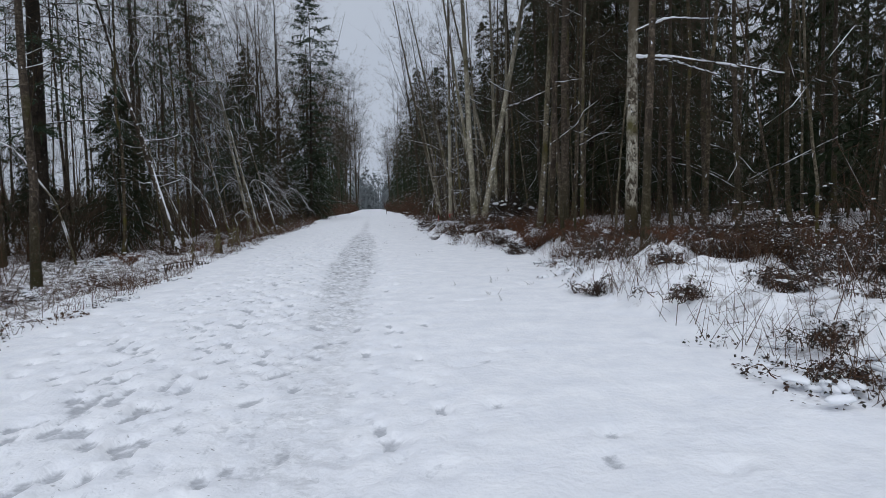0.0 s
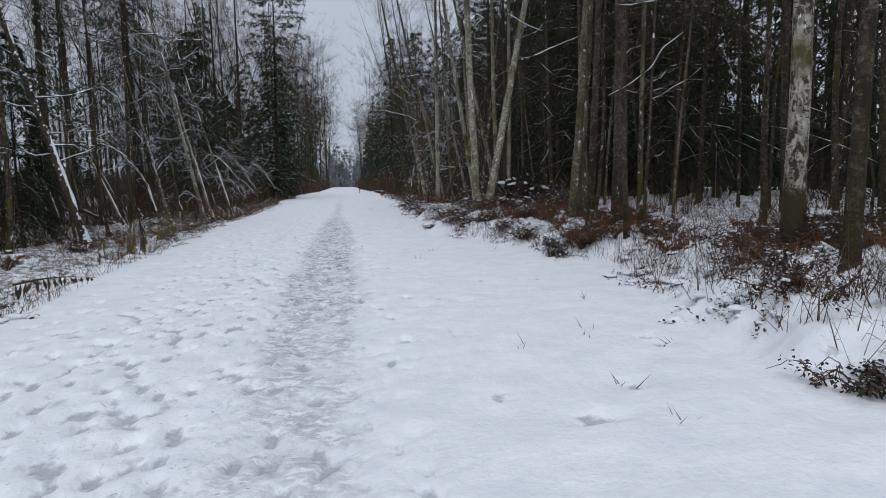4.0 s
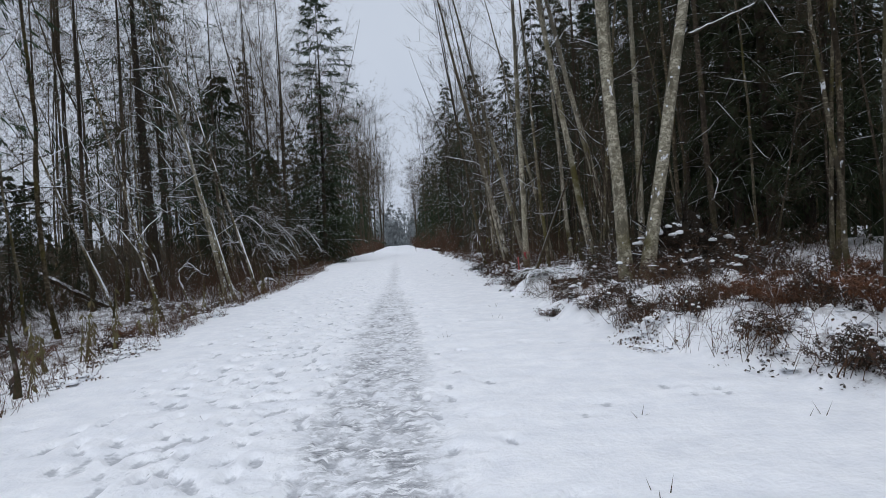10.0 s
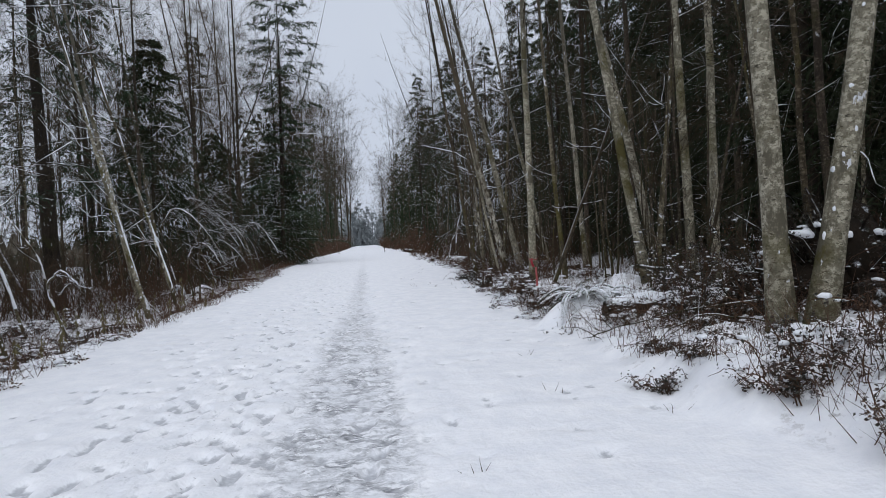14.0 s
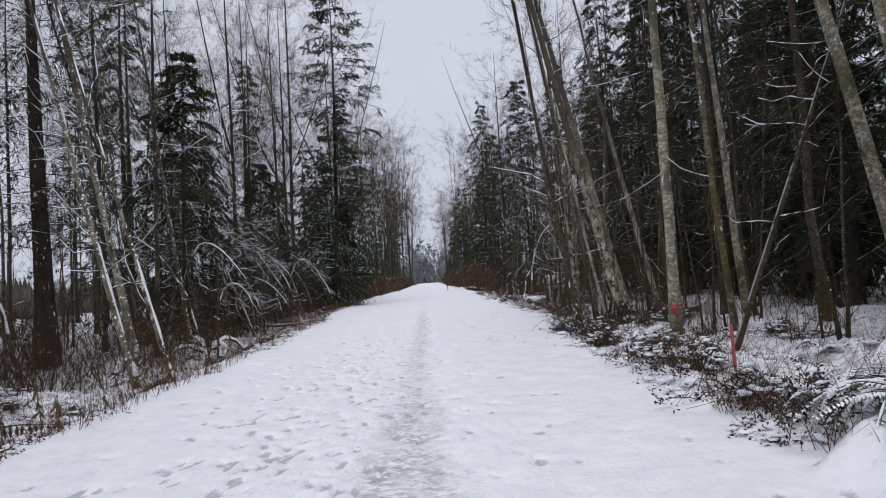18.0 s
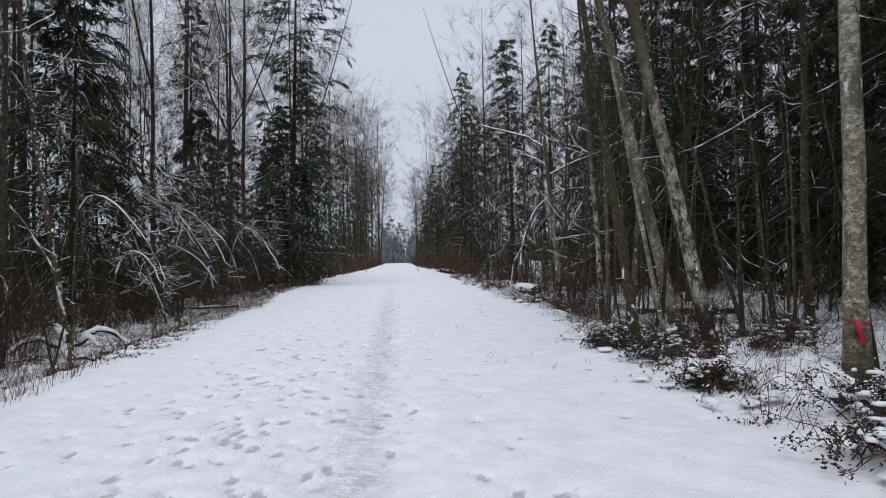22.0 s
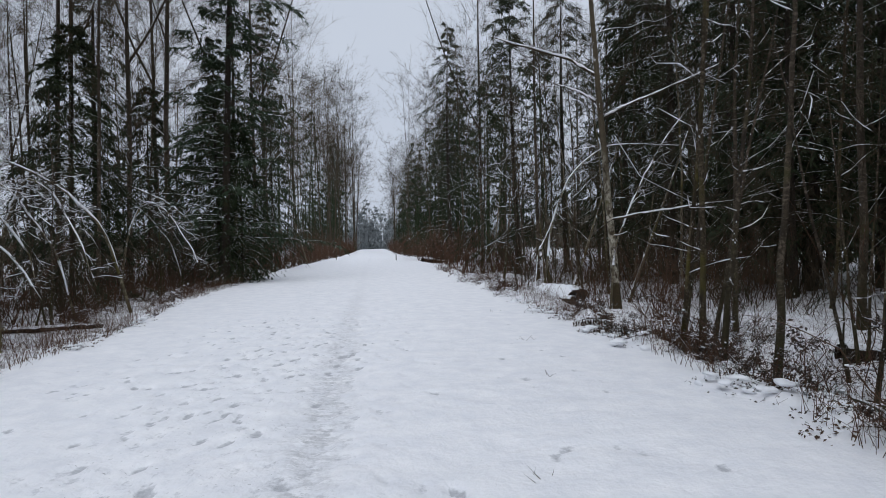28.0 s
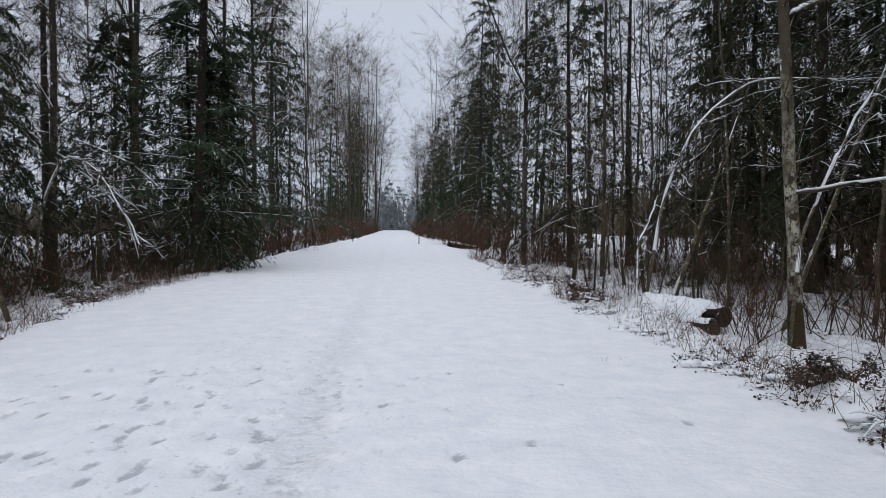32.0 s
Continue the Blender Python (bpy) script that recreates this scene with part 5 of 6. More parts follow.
rng = np.random.default_rng(77)
SHRUBS = [shrub(1, 2.2, 14, TWIG_RED, "bare red-brown shrub in the snow"), shrub(2, 1.5, 14, TWIG_SNOW, "low bare shrub with snow on its twigs"), shrub(3, 3.0, 12, TWIG, "tall bare brown shrub")]
BRAMBLES = [bramble(1, 0.6, "low dark-leaved bramble half buried in snow", leaves=190, caps=5), bramble(2, 0.9, "dark bramble thicket capped with snow", leaves=330, caps=14), bramble(3, 0.45, "small purple-leaved bramble poking from the snow", caps=3), bramble(4, 1.2, "sprawling dark bush heaped with snow", leaves=520, caps=34), bramble(5, 0.6, "dark low bush under heavy pads of snow", leaves=330, caps=16, pad=1.5), bramble(6, 0.8, "dark tangled brush with upright brown canes", leaves=300, caps=9, tall=1.9), bramble(7, 1.0, "tall dark thicket of canes flecked with snow", leaf=LEAF_DARK, leaves=380, caps=14, tall=2.0), bramble(8, 0.75, "withered brown brush standing in the snow", leaf=LITTER, leaves=200, caps=6, tall=1.8)]
BRACKEN = [bracken(1, "rust-brown dead bracken on the verge"), bracken(2, "rust-brown dead bracken on the verge")]
FERNS = [fern(1, 15, 0.75, "green sword fern weighed down with snow"), fern(2, 11, 0.55, "small green sword fern with snow")]
STALKS = [dead_stalk(1, 0.75, "withered brown weed stalk with hanging leaves"), dead_stalk(2, 0.55, "withered yellow-brown weed stalk"), dead_stalk(3, 0.95, "tall withered brown weed stalk")]

for x, y, k, size in [
    (4.3, 5.3, 0, 0.75), (4.8, 6.4, 0, 0.9), (5.3, 5.2, 1, 0.7), (3.8, 4.7, 2, 0.9), (4.1, 7.3, 2, 0.9), (5.4, 7.6, 0, 1.0), (4.6, 8.6, 2, 1.0), (3.7, 9.0, 2, 1.0), (6.2, 6.6, 1, 0.8), (5.8, 9.2, 0, 1.0), (6.9, 8.3, 1, 0.8),
    (4.2, 10.2, 2, 1.1), (4.7, 10.9, 0, 1.0), (4.9, 12.0, 0, 0.9), (5.4, 12.6, 0, 1.0), (6.4, 12.2, 1, 0.8), (6.8, 14.0, 1, 1.1), (5.9, 15.6, 0, 1.1), (4.3, 16.2, 2, 1.0), (4.6, 17.2, 0, 1.0), (4.4, 18.4, 0, 1.0),
    (4.2, 19.6, 0, 0.9), (4.0, 20.8, 2, 1.1), (3.9, 22.0, 0, 1.0), (4.9, 22.6, 1, 1.0), (4.0, 23.2, 1, 1.0), (3.5, 22.9, 2, 1.0), 
    (6.8, 27.2, 3, 1.0), (3.5, 24.9, 0, 0.7), (3.45, 24.2, 0, 0.6), (3.05, 24.0, 2, 0.8), (4.3, 25.3, 1, 0.7), (4.6, 26.4, 4, 1.0), (4.2, 27.2, 4, 0.9), (3.7, 29.3, 4, 1.0), (3.75, 30.2, 4, 1.1), (3.7, 31.3, 4, 1.0), (3.8, 32.4, 4, 1.0), (3.7, 33.4, 4, 0.9), (3.75, 35.6, 4, 0.9), (3.9, 39.0, 4, 0.9), (6.0, 33.4, 4, 0.8),
    (4.2, 34.0, 4, 0.9), (5.2, 34.5, 0, 0.7), (4.2, 36.6, 2, 1.0), (4.2, 37.6, 4, 0.8), (4.7, 39.4, 0, 0.8), (5.6, 37.0, 4, 0.8), (4.9, 40.8, 4, 0.9), (5.2, 41.6, 4, 1.0),
    (6.0, 39.0, 4, 0.8), (5.6, 43.6, 0, 0.8), (6.3, 41.2, 4, 0.8), (5.4, 46.4, 0, 1.0), (5.2, 47.6, 0, 1.1), (5.3, 48.9, 1, 0.9), (5.0, 50.5, 0, 1.0), (5.6, 51.7, 0, 1.1), (5.4, 53.0, 0, 0.9), (5.0, 57.8, 0, 1.2), (5.4, 60, 1, 1.1), (5.2, 63, 1, 1.1), (5.4, 67, 1, 1.2)]:
    place(BRAMBLES[k], x, y, rng.uniform(0, 360), size, 0.02)
for n, x0, x1, y0, y1 in ((18, 4.3, 7.4, 8.2, 13.2), (26, 5.0, 10.0, 4.0, 13.0), (24, 4.7, 9.0, 28.5, 42.0), (20, 5.2, 8.5, 43.0, 50.0)):
    for k in range(n):
        place(SHRUBS[int(rng.integers(2))], rng.uniform(x0, x1), rng.uniform(y0, y1), rng.uniform(0, 360), rng.uniform(0.22, 0.48))
for n, x0, x1, y0, y1 in ((16, 5.2, 10.0, 4.5, 13.0), (6, 4.4, 6.5, 33.5, 41.0), (3, 5.2, 8.0, 43.0, 52.0)):
    for k in range(n):
        place(BRAMBLES[(0, 2, 4)[int(rng.integers(3))]], rng.uniform(x0, x1), rng.uniform(y0, y1), rng.uniform(0, 360), rng.uniform(0.6, 1.0), 0.02)
for n, x0, x1, y0, y1 in ((26, 4.9, 8.5, 5.5, 13.5), (20, 5.2, 8.4, 22.6, 27.6), (5, 4.4, 5.4, 25.0, 28.0), (6, 4.6, 6.0, 36.5, 43.0), (7, 4.8, 6.0, 43.5, 50.0)):
    for k in range(n):
        place(BRAMBLES[(5, 6, 7, 5)[int(rng.integers(4))]], rng.uniform(x0, x1), rng.uniform(y0, y1), rng.uniform(0, 360), rng.uniform(0.6, 1.1), 0.02)
for k in range(46):
    y = rng.uniform(6, 72)
    place(BRAMBLES[rng.choice(4, p=(0.45, 0.25, 0.25, 0.05))], road_left(y) - rng.uniform(0.9, 4.0), y, rng.uniform(0, 360), rng.uniform(0.7, 1.1), 0.03)
for x, y in [(5.5, 10.4), (6.1, 10.9), (6.5, 11.8), (5.0, 11.6), (5.5, 14.4), (5.2, 15.8), (4.9, 16.6), (5.6, 17.2), (5.0, 18.2), (5.9, 18.2), (5.2, 19.2), (4.8, 20.2), (5.6, 20.6), (6.4, 19.4), (5.0, 21.3), (5.8, 22.0), (6.3, 16.2), (7.4, 12.4), (7.0, 20.8), (-6.2, 24.5), (-5.8, 27.0), (-7.0, 20.0)]:
    place(BRACKEN[int(rng.integers(2))], x, y, rng.uniform(0, 360), rng.uniform(0.75, 1.2))
for k in range(28):
    y = rng.uniform(15.2, 23.5)
    place(BRAMBLES[(5, 7, 7, 2)[int(rng.integers(4))]], road_right(y) + 0.35 + 1.6 * rng.random() ** 1.4, y, rng.uniform(0, 360), rng.uniform(0.45, 0.75), 0.02)
for n, x0, x1, y0, y1 in ((16, 5.4, 8.2, 9.6, 14.0), (20, 4.9, 6.6, 15.4, 22.5)):
    for k in range(n):
        place(BRACKEN[int(rng.integers(2))], rng.uniform(x0, x1), rng.uniform(y0, y1), rng.uniform(0, 360), rng.uniform(0.5, 1.1))
for x, y, k, size in [(3.85, 28.2, 0, 1.15), (4.35, 28.3, 0, 1.2), (4.1, 28.6, 1, 1.3), (4.85, 28.15, 1, 1.2), (6.0, 34.6, 0, 1.0), (6.6, 33.2, 1, 1.1), (5.6, 31.8, 0, 0.9), (4.15, 28.7, 0, 1.25), (3.95, 29.3, 1, 1.1), (4.6, 29.0, 0, 1.0), (3.9, 30.4, 1, 1.0), (4.3, 33.2, 0, 0.9), (4.9, 33.4, 0, 1.0), (4.5, 34.6, 1, 1.1), (5.3, 36.1, 0, 0.9), (5.1, 24.7, 0, 0.8), (4.9, 48.4, 1, 1.0), (5.1, 46.0, 1, 1.1), (5.7, 44.7, 1, 1.1), (4.7, 49.5, 1, 0.9), (5.6, 49.3, 0, 0.9), (5.0, 44.2, 1, 0.9), (6.9, 44.7, 0, 0.8), (7.9, 12.2, 0, 1.0), (6.6, 13.0, 1, 1.0), (7.4, 32.5, 0, 1.0), (7.8, 36.0, 0, 1.0), (8.6, 30.4, 0, 1.0), (8.4, 47.5, 0, 0.9)]:
    place(FERNS[k], x, y, rng.uniform(0, 360), size)
for k in range(46):
    y = rng.uniform(19, 35) if k < 36 else rng.uniform(35, 50)
    place(STALKS[rng.integers(3)], road_left(y) - rng.uniform(0.5, 1.9), y, rng.uniform(0, 360), rng.uniform(0.8, 1.15))
for side in (-1, 1):
    for k in range(95 if side < 0 else 60):
        y = rng.uniform(8, 80)
        u = rng.uniform(2.0 if y > 36 else 3.8, 9.0) if side < 0 else rng.uniform(2.2, 10)
        x = road_right(y) + u if side > 0 else road_left(y) - u - 0.6
        if min((x - a) ** 2 + (y - b) ** 2 for a, b in taken) > 0.1:
            place(SHRUBS[rng.choice(3, p=(0.45, 0.35, 0.2))], x, y, rng.uniform(0, 360), rng.uniform(0.6, 1.15))


for k in range(34):
    place(SHRUBS[(0, 2, 2)[int(rng.integers(3))]], rng.uniform(8.0, 15.0), rng.uniform(50, 76), rng.uniform(0, 360), rng.uniform(0.8, 1.25))
for k in range(105):
    side = -1 if k < 75 else 1
    y = rng.uniform(36, 80) if side < 0 else rng.uniform(44, 80)
    u = rng.uniform(1.9, 5.5)
    x = road_right(y) + u + 0.6 if side > 0 else road_left(y) - u
    place(SHRUBS[rng.choice(3, p=(0.65, 0.15, 0.2))], x, y, rng.uniform(0, 360), rng.uniform(0.55, 1.0))


def undergrowth(side, seed):
    """Thin stems and grass standing out of the snow off the road."""
    rng = np.random.default_rng(seed)
    n = 21000
    y = rng.uniform(2, 76, n)
    u = 0.15 + 8 * rng.random(n) ** 1.5
    x = np.where(side > 0, road_right(y) + u, road_left(y) - u)
    keep = hash_noise(x * 0.7, y * 0.7, 20 + side) * 0.6 + 0.4 * rng.random(n) > 0.45
    keep &= (side < 0) | (y < 28) | (u < 1.2) | (rng.random(n) < 0.5)
    x, y = x[keep], y[keep]
    n = len(x)
    a = np.stack([x, y, ground_height(x, y) - 0.03], 1)
    h = rng.uniform(0.1, 0.5, n) + 0.65 * rng.random(n) ** 4
    d = np.stack([rng.normal(0, 0.35, n), rng.normal(0, 0.35, n), np.ones(n)], 1)
    b = a + d * h[:, None]
    g = Geo().cones(a, b, rng.uniform(0.002, 0.0055, n))
    for _ in range(2):
        m = a + (b - a) * rng.uniform(0.3, 0.9, (n, 1))
        g.cones(m, m + rng.normal(0, 0.12, (n, 3)) + [0, 0, 0.03], 0.0024)
    tagged(new("undergrowth", g.mesh("undergrowth", TWIG_RED)), "thin brown stems standing out of the snow", "undergrowth", kind="stuff")


def leaf_clumps(side, seed):
    """Half-buried leaf clumps and withered litter on the verge, with the snow that lies in pads on them."""
    rng = np.random.default_rng(seed)
    n = 620
    y = rng.uniform(2.5, 66, n)
    u = 0.05 + 4.5 * rng.random(n) ** 1.7
    x = np.where(side > 0, road_right(y) + u, road_left(y) - u - 0.1)
    keep = hash_noise(x * 0.45, y * 0.45, 60 + side) > (0.34 if side > 0 else 0.4)
    keep &= (side < 0) | (y < 28) | (u < 1.2) | (rng.random(n) < 0.35)
    x, y = x[keep], y[keep]
    wide = rng.uniform(0.1, 0.34, len(x))
    per = 44
    cx, cy, cw = np.repeat(x, per), np.repeat(y, per), np.repeat(wide, per)
    m = len(cx)
    az, rad = rng.uniform(0, 6.28, m), np.sqrt(rng.random(m))
    px, py = cx + np.cos(az) * rad * cw * 1.4, cy + np.sin(az) * rad * cw
    a = np.stack([px, py, ground_height(px, py) + rng.random(m) * cw * 0.7 * (1.1 - rad)], 1)
    d, nn = unit(rng.normal(0, 1, (m, 3)) * [1, 1, 0.5]), unit(rng.normal(0, 0.6, (m, 3)) + [0, 0, 1])
    brown = np.repeat(rng.random(len(x)) < (0.3 if side > 0 else 0.6), per)
    for name, pick, mat, label in (("leaf_tangle", ~brown, LEAF, "dark bramble leaves half buried in the snow"), ("fallen_leaves", brown, LITTER, "withered brown leaves showing through the snow")):
        g = Geo().blades(a[pick], d[pick], nn[pick], rng.uniform(0.022, 0.055, pick.sum()), rng.uniform(0.016, 0.036, pick.sum()))
        tagged(new(name, g.mesh(name, mat, False)), label, "leaves", kind="stuff")
    k = rng.random(len(x)) < 0.75
    w = np.repeat(wide[k], 5)
    c = np.repeat(np.stack([x, y], 1)[k], 5, 0) + rng.normal(0, 0.5, (len(w), 2)) * w[:, None]
    c = np.concatenate([c, (ground_height(c[:, 0], c[:, 1]) + w * rng.uniform(0.0, 0.3, len(w)))[:, None]], 1)
    sz = np.stack([w * rng.uniform(0.12, 0.42, len(w)), w * rng.uniform(0.12, 0.42, len(w)), w * rng.uniform(0.05, 0.13, len(w))], 1)
    tagged(new("snow_pads", Geo().blobs(c, sz, rng).mesh("snow_pads", SNOWM)), "rounded pads of snow lying on the undergrowth", "snow", kind="stuff")


def far_brush(side, seed):
    """Red-brown brush along the far edges of the road."""
    rng = np.random.default_rng(seed)
    kinds = [shrub_geo(seed + k, h, 10, 3.0) for k, h in enumerate((2.6, 1.8, 3.4))]
    g = Geo()
    for k in range(120):
        y = 76 + 160 * rng.random() ** 1.2
        u = 0.8 + 5 * rng.random()
        x = road_right(y) + u + 0.4 if side > 0 else road_left(y) - u
        g.merge(kinds[rng.integers(3)], x, y, gh(x, y), rng.uniform(0, 6.28), rng.uniform(0.7, 1.3))
    tagged(new("far_brush", g.mesh("far_brush", TWIG_RED)), "red-brown brush along the far edge of the road", "brush", kind="stuff")


def deep_thicket(side, seed):
    """Tangled bare undergrowth deep between the trunks."""
    rng = np.random.default_rng(seed)
    kinds = [shrub_geo(seed + k, h, 11, 1.6) for k, h in enumerate((3.0, 2.2, 4.2))]
    g = Geo()
    for k in range(140 if side < 0 else 80):
        y, x = rng.uniform(8, 80), side * rng.uniform(9.5 if side < 0 else 12.5, 26)
        g.merge(kinds[rng.integers(3)], x, y, gh(x, y), rng.uniform(0, 6.28), rng.uniform(0.7, 1.3))
    tagged(new("deep_thicket", g.mesh("deep_thicket", TWIG)), "brown tangle of bare undergrowth between the trunks", "undergrowth", kind="stuff")


deep_thicket(-1, 171)
deep_thicket(1, 181)
far_brush(-1, 71)
far_brush(1, 81)
undergrowth(-1, 51)
undergrowth(1, 52)
leaf_clumps(-1, 53)
leaf_clumps(1, 54)


# ---- logs, stumps and marks ----
def log_tube(a, b, radius, rng, n=9):
    p = np.linspace(a, b, n) + rng.normal(0, 0.015, (n, 3))
    return p, radius * rng.uniform(0.92, 1.08, n)


def log(name, a, b, radius, seed, label, cut=True, snow=True):
    rng = np.random.default_rng(seed)
    base = np.array([a[0], a[1], gh(a[0], a[1])])
    t = put(thing(name, label, "log"), a[0], a[1])
    p, r = log_tube(np.array(a) - base, np.array(b) - base, radius, rng)
    part("bark", Geo().tubes(p, r, 12), SOIL, t)
    if cut:
        for k, j in ((0, 1), (-1, -2)):
            d = unit(p[k] - p[j])
            q = np.stack([p[k] - d * 0.01, p[k] + d * 0.004])
            g = Geo().tubes(q, np.array([r[k], r[k] * 0.96]), 12)
            g.tubes(np.stack([p[k] + d * 0.004, p[k] + d * 0.005]), np.array([r[k] * 0.96, 0.002]), 12)
            part("cut_end", g, CUT, t, "dark sawn log end")
    if snow:
        q = along(p, np.linspace(0.02, 0.98, 24))
        q[:, 2] += radius * 0.62
        q += rng.normal(0, 0.01, q.shape)
        part("snow", Geo().tubes(q, radius * 0.8 * rng.uniform(0.85, 1.1, 24) * np.sin(np.linspace(0.5, 2.64, 24)) ** 0.25, 10), SNOWM, t, "thick cushion of snow")
    return t


log("fallen_log", (4.1, 27.8, 0.17), (6.3, 25.95, 0.36), 0.24, 1, "dark fallen log under a cushion of snow", cut=True)
log("cut_log", (6.58, 55.19, 0.05), (6.03, 57.39, 0.0), 0.18, 2, "sawn log lying half buried in a snow mound")
log("cut_log", (6.24, 55.02, -0.15), (5.69, 57.22, -0.18), 0.155, 3, "smaller sawn log half buried in a snow mound")
t = put(thing("snow_mound", "smooth mound of snow over the sawn logs", "snow"), 6.1, 56.4)
s = np.linspace(0, 1, 11)
line = np.stack([6.38 - 0.6 * s, 55.38 + 2.1 * s, -0.06 - 0.1 * s], 1) - np.array([6.1, 56.4, gh(6.1, 56.4)])
rough = np.array([0.2, 0.33, 0.4, 0.42, 0.41, 0.43, 0.42, 0.4, 0.36, 0.28, 0.12])
part("snow", Geo().tubes(line, rough, 16), SNOWM, t)
log("fallen_log", (7.8, 47.0, gh(7.8, 47) + 0.08), (10.6, 46.4, gh(10.6, 46.4) + 0.1), 0.15, 4, "dark fallen trunk in the snow", cut=False)
log("fallen_log", (-14.5, 38, 1.4), (-10.8, 37.2, gh(-10.8, 37.2) + 0.05), 0.09, 5, "thin fallen trunk propped in the thicket", cut=False)
log("fallen_log", (9.0, 16.0, gh(9, 16) + 0.15), (12.5, 15.4, gh(12.5, 15.4) + 0.2), 0.12, 6, "fallen trunk with snow behind the verge", cut=False)
log("fallen_log", (5.0, 94, gh(5, 94) + 0.2), (7.3, 94.5, gh(7.3, 94.5) + 0.2), 0.22, 7, "snow-capped log lying beside the road")
log("fallen_log", (-6.1, 54.0, gh(-6.1, 54) + 0.06), (-9.2, 52.8, gh(-9.2, 52.8) + 0.1), 0.06, 8, "thin snow-covered pole lying on the verge", cut=False)

def root_heap(x, y, size, seed, label):
    """Upturned roots and dead branches, heaped dark, with pads of snow on top."""
    rng = np.random.default_rng(seed)
    n = 34
    s = np.linspace(0, 1, 6)
    az, el = rng.uniform(0, 6.28, n), rng.uniform(0.1, 1.5, n)
    d = np.stack([np.cos(az) * np.cos(el), np.sin(az) * np.cos(el), np.sin(el)], 1) * (size * rng.uniform(0.5, 0.95, n))[:, None]
    d *= [1, 1, 1] if size > 0.7 else [1.35, 1.35, 0.5]
    p = d[:, None] * s[:, None] + np.cumsum(rng.normal(0, 0.035 * size, (n, 6, 3)), 1) * s[:, None]
    t = put(thing("root_heap", label, "roots"), x, y)
    tagged(part("root_tangle", Geo().tubes(p, (0.03 * size * rng.uniform(0.4, 1.3, n))[:, None] * (1.1 - 0.8 * s), 6), WET_BARK, t), kind="stuff")
    m = int(1600 + 2600 * size)
    i, f = rng.integers(0, n, m), rng.uniform(0.2, 1, m) * 5
    j = np.minimum(f.astype(int), 4)
    a = p[i, j] + (p[i, j + 1] - p[i, j]) * (f - j)[:, None] + rng.normal(0, 0.05, (m, 3))
    part("foliage", Geo().blades(a, unit(rng.normal(0, 1, (m, 3)) + [0, 0, -0.4]), unit(rng.normal(0, 0.6, (m, 3)) + [0, 0, 1]), rng.uniform(0.025, 0.06, m), rng.uniform(0.018, 0.036, m)), LEAF_DARK, t, "dark leaves", smooth=False)
    core = Geo()
    if size > 0.7:
        n = 26
        q, h, far = rng.uniform(0, 6.28, n), rng.uniform(0, 1.5, n), rng.uniform(0.2, 0.75, n)
        core.blobs(np.stack([0.85 * far * np.cos(q) * np.sin(h), 0.6 * far * np.sin(q) * np.sin(h), 0.8 * far * np.cos(h) - 0.1], 1) * size, rng.uniform(0.13, 0.3, (n, 3)) * size, rng)
        tagged(part("soil", core, SOIL, t, "dark earth held by the roots"), kind="stuff")
    up = a[np.argsort(-a[:, 2])[: m // 3]]
    pads = 24
    k = rng.integers(0, len(up), pads)
    if size > 0.7:
        q, h = rng.uniform(0, 6.28, pads), rng.uniform(0.05, 0.75, pads)
        up, k = np.stack([0.8 * np.cos(q) * np.sin(h), 0.6 * np.sin(q) * np.sin(h), 0.7 * np.cos(h) - 0.12], 1) * size, np.arange(pads)
    tagged(part("snow", Geo().blobs(up[k], np.stack([rng.uniform(0.025, 0.075, pads), rng.uniform(0.025, 0.075, pads), rng.uniform(0.014, 0.035, pads)], 1) * size, rng), SNOWM, t, "pads of snow"), kind="stuff")
    return t


root_heap(6.3, 25.6, 1.85, 1, "upturned dark root mass capped with snow")
root_heap(5.45, 26.2, 0.85, 2, "heap of dark dead branches and leaves in snow")
root_heap(7.5, 26.1, 1.1, 3, "heap of dark dead branches and leaves in snow")
root_heap(3.9, 38.8, 0.55, 4, "dark leafy bush at the birch's foot")
root_heap(4.6, 38.2, 0.5, 8, "dark leafy bush at the birch's foot")
root_heap(3.85, 37.4, 0.42, 5, "dark leafy bush beside the birch")
root_heap(3.8, 35.8, 0.36, 6, "low dark leafy bush under snow")
root_heap(4.1, 39.9, 0.4, 7, "low dark leafy bush under snow")
root_heap(4.83, 48.63, 0.5, 10, "dark withered bush with a few brown leaves")
root_heap(5.33, 48.33, 0.45, 11, "dark withered bush with a few brown leaves")
root_heap(-5.1, 35.9, 0.4, 9, "low withered tangle at the snowy stump's foot")


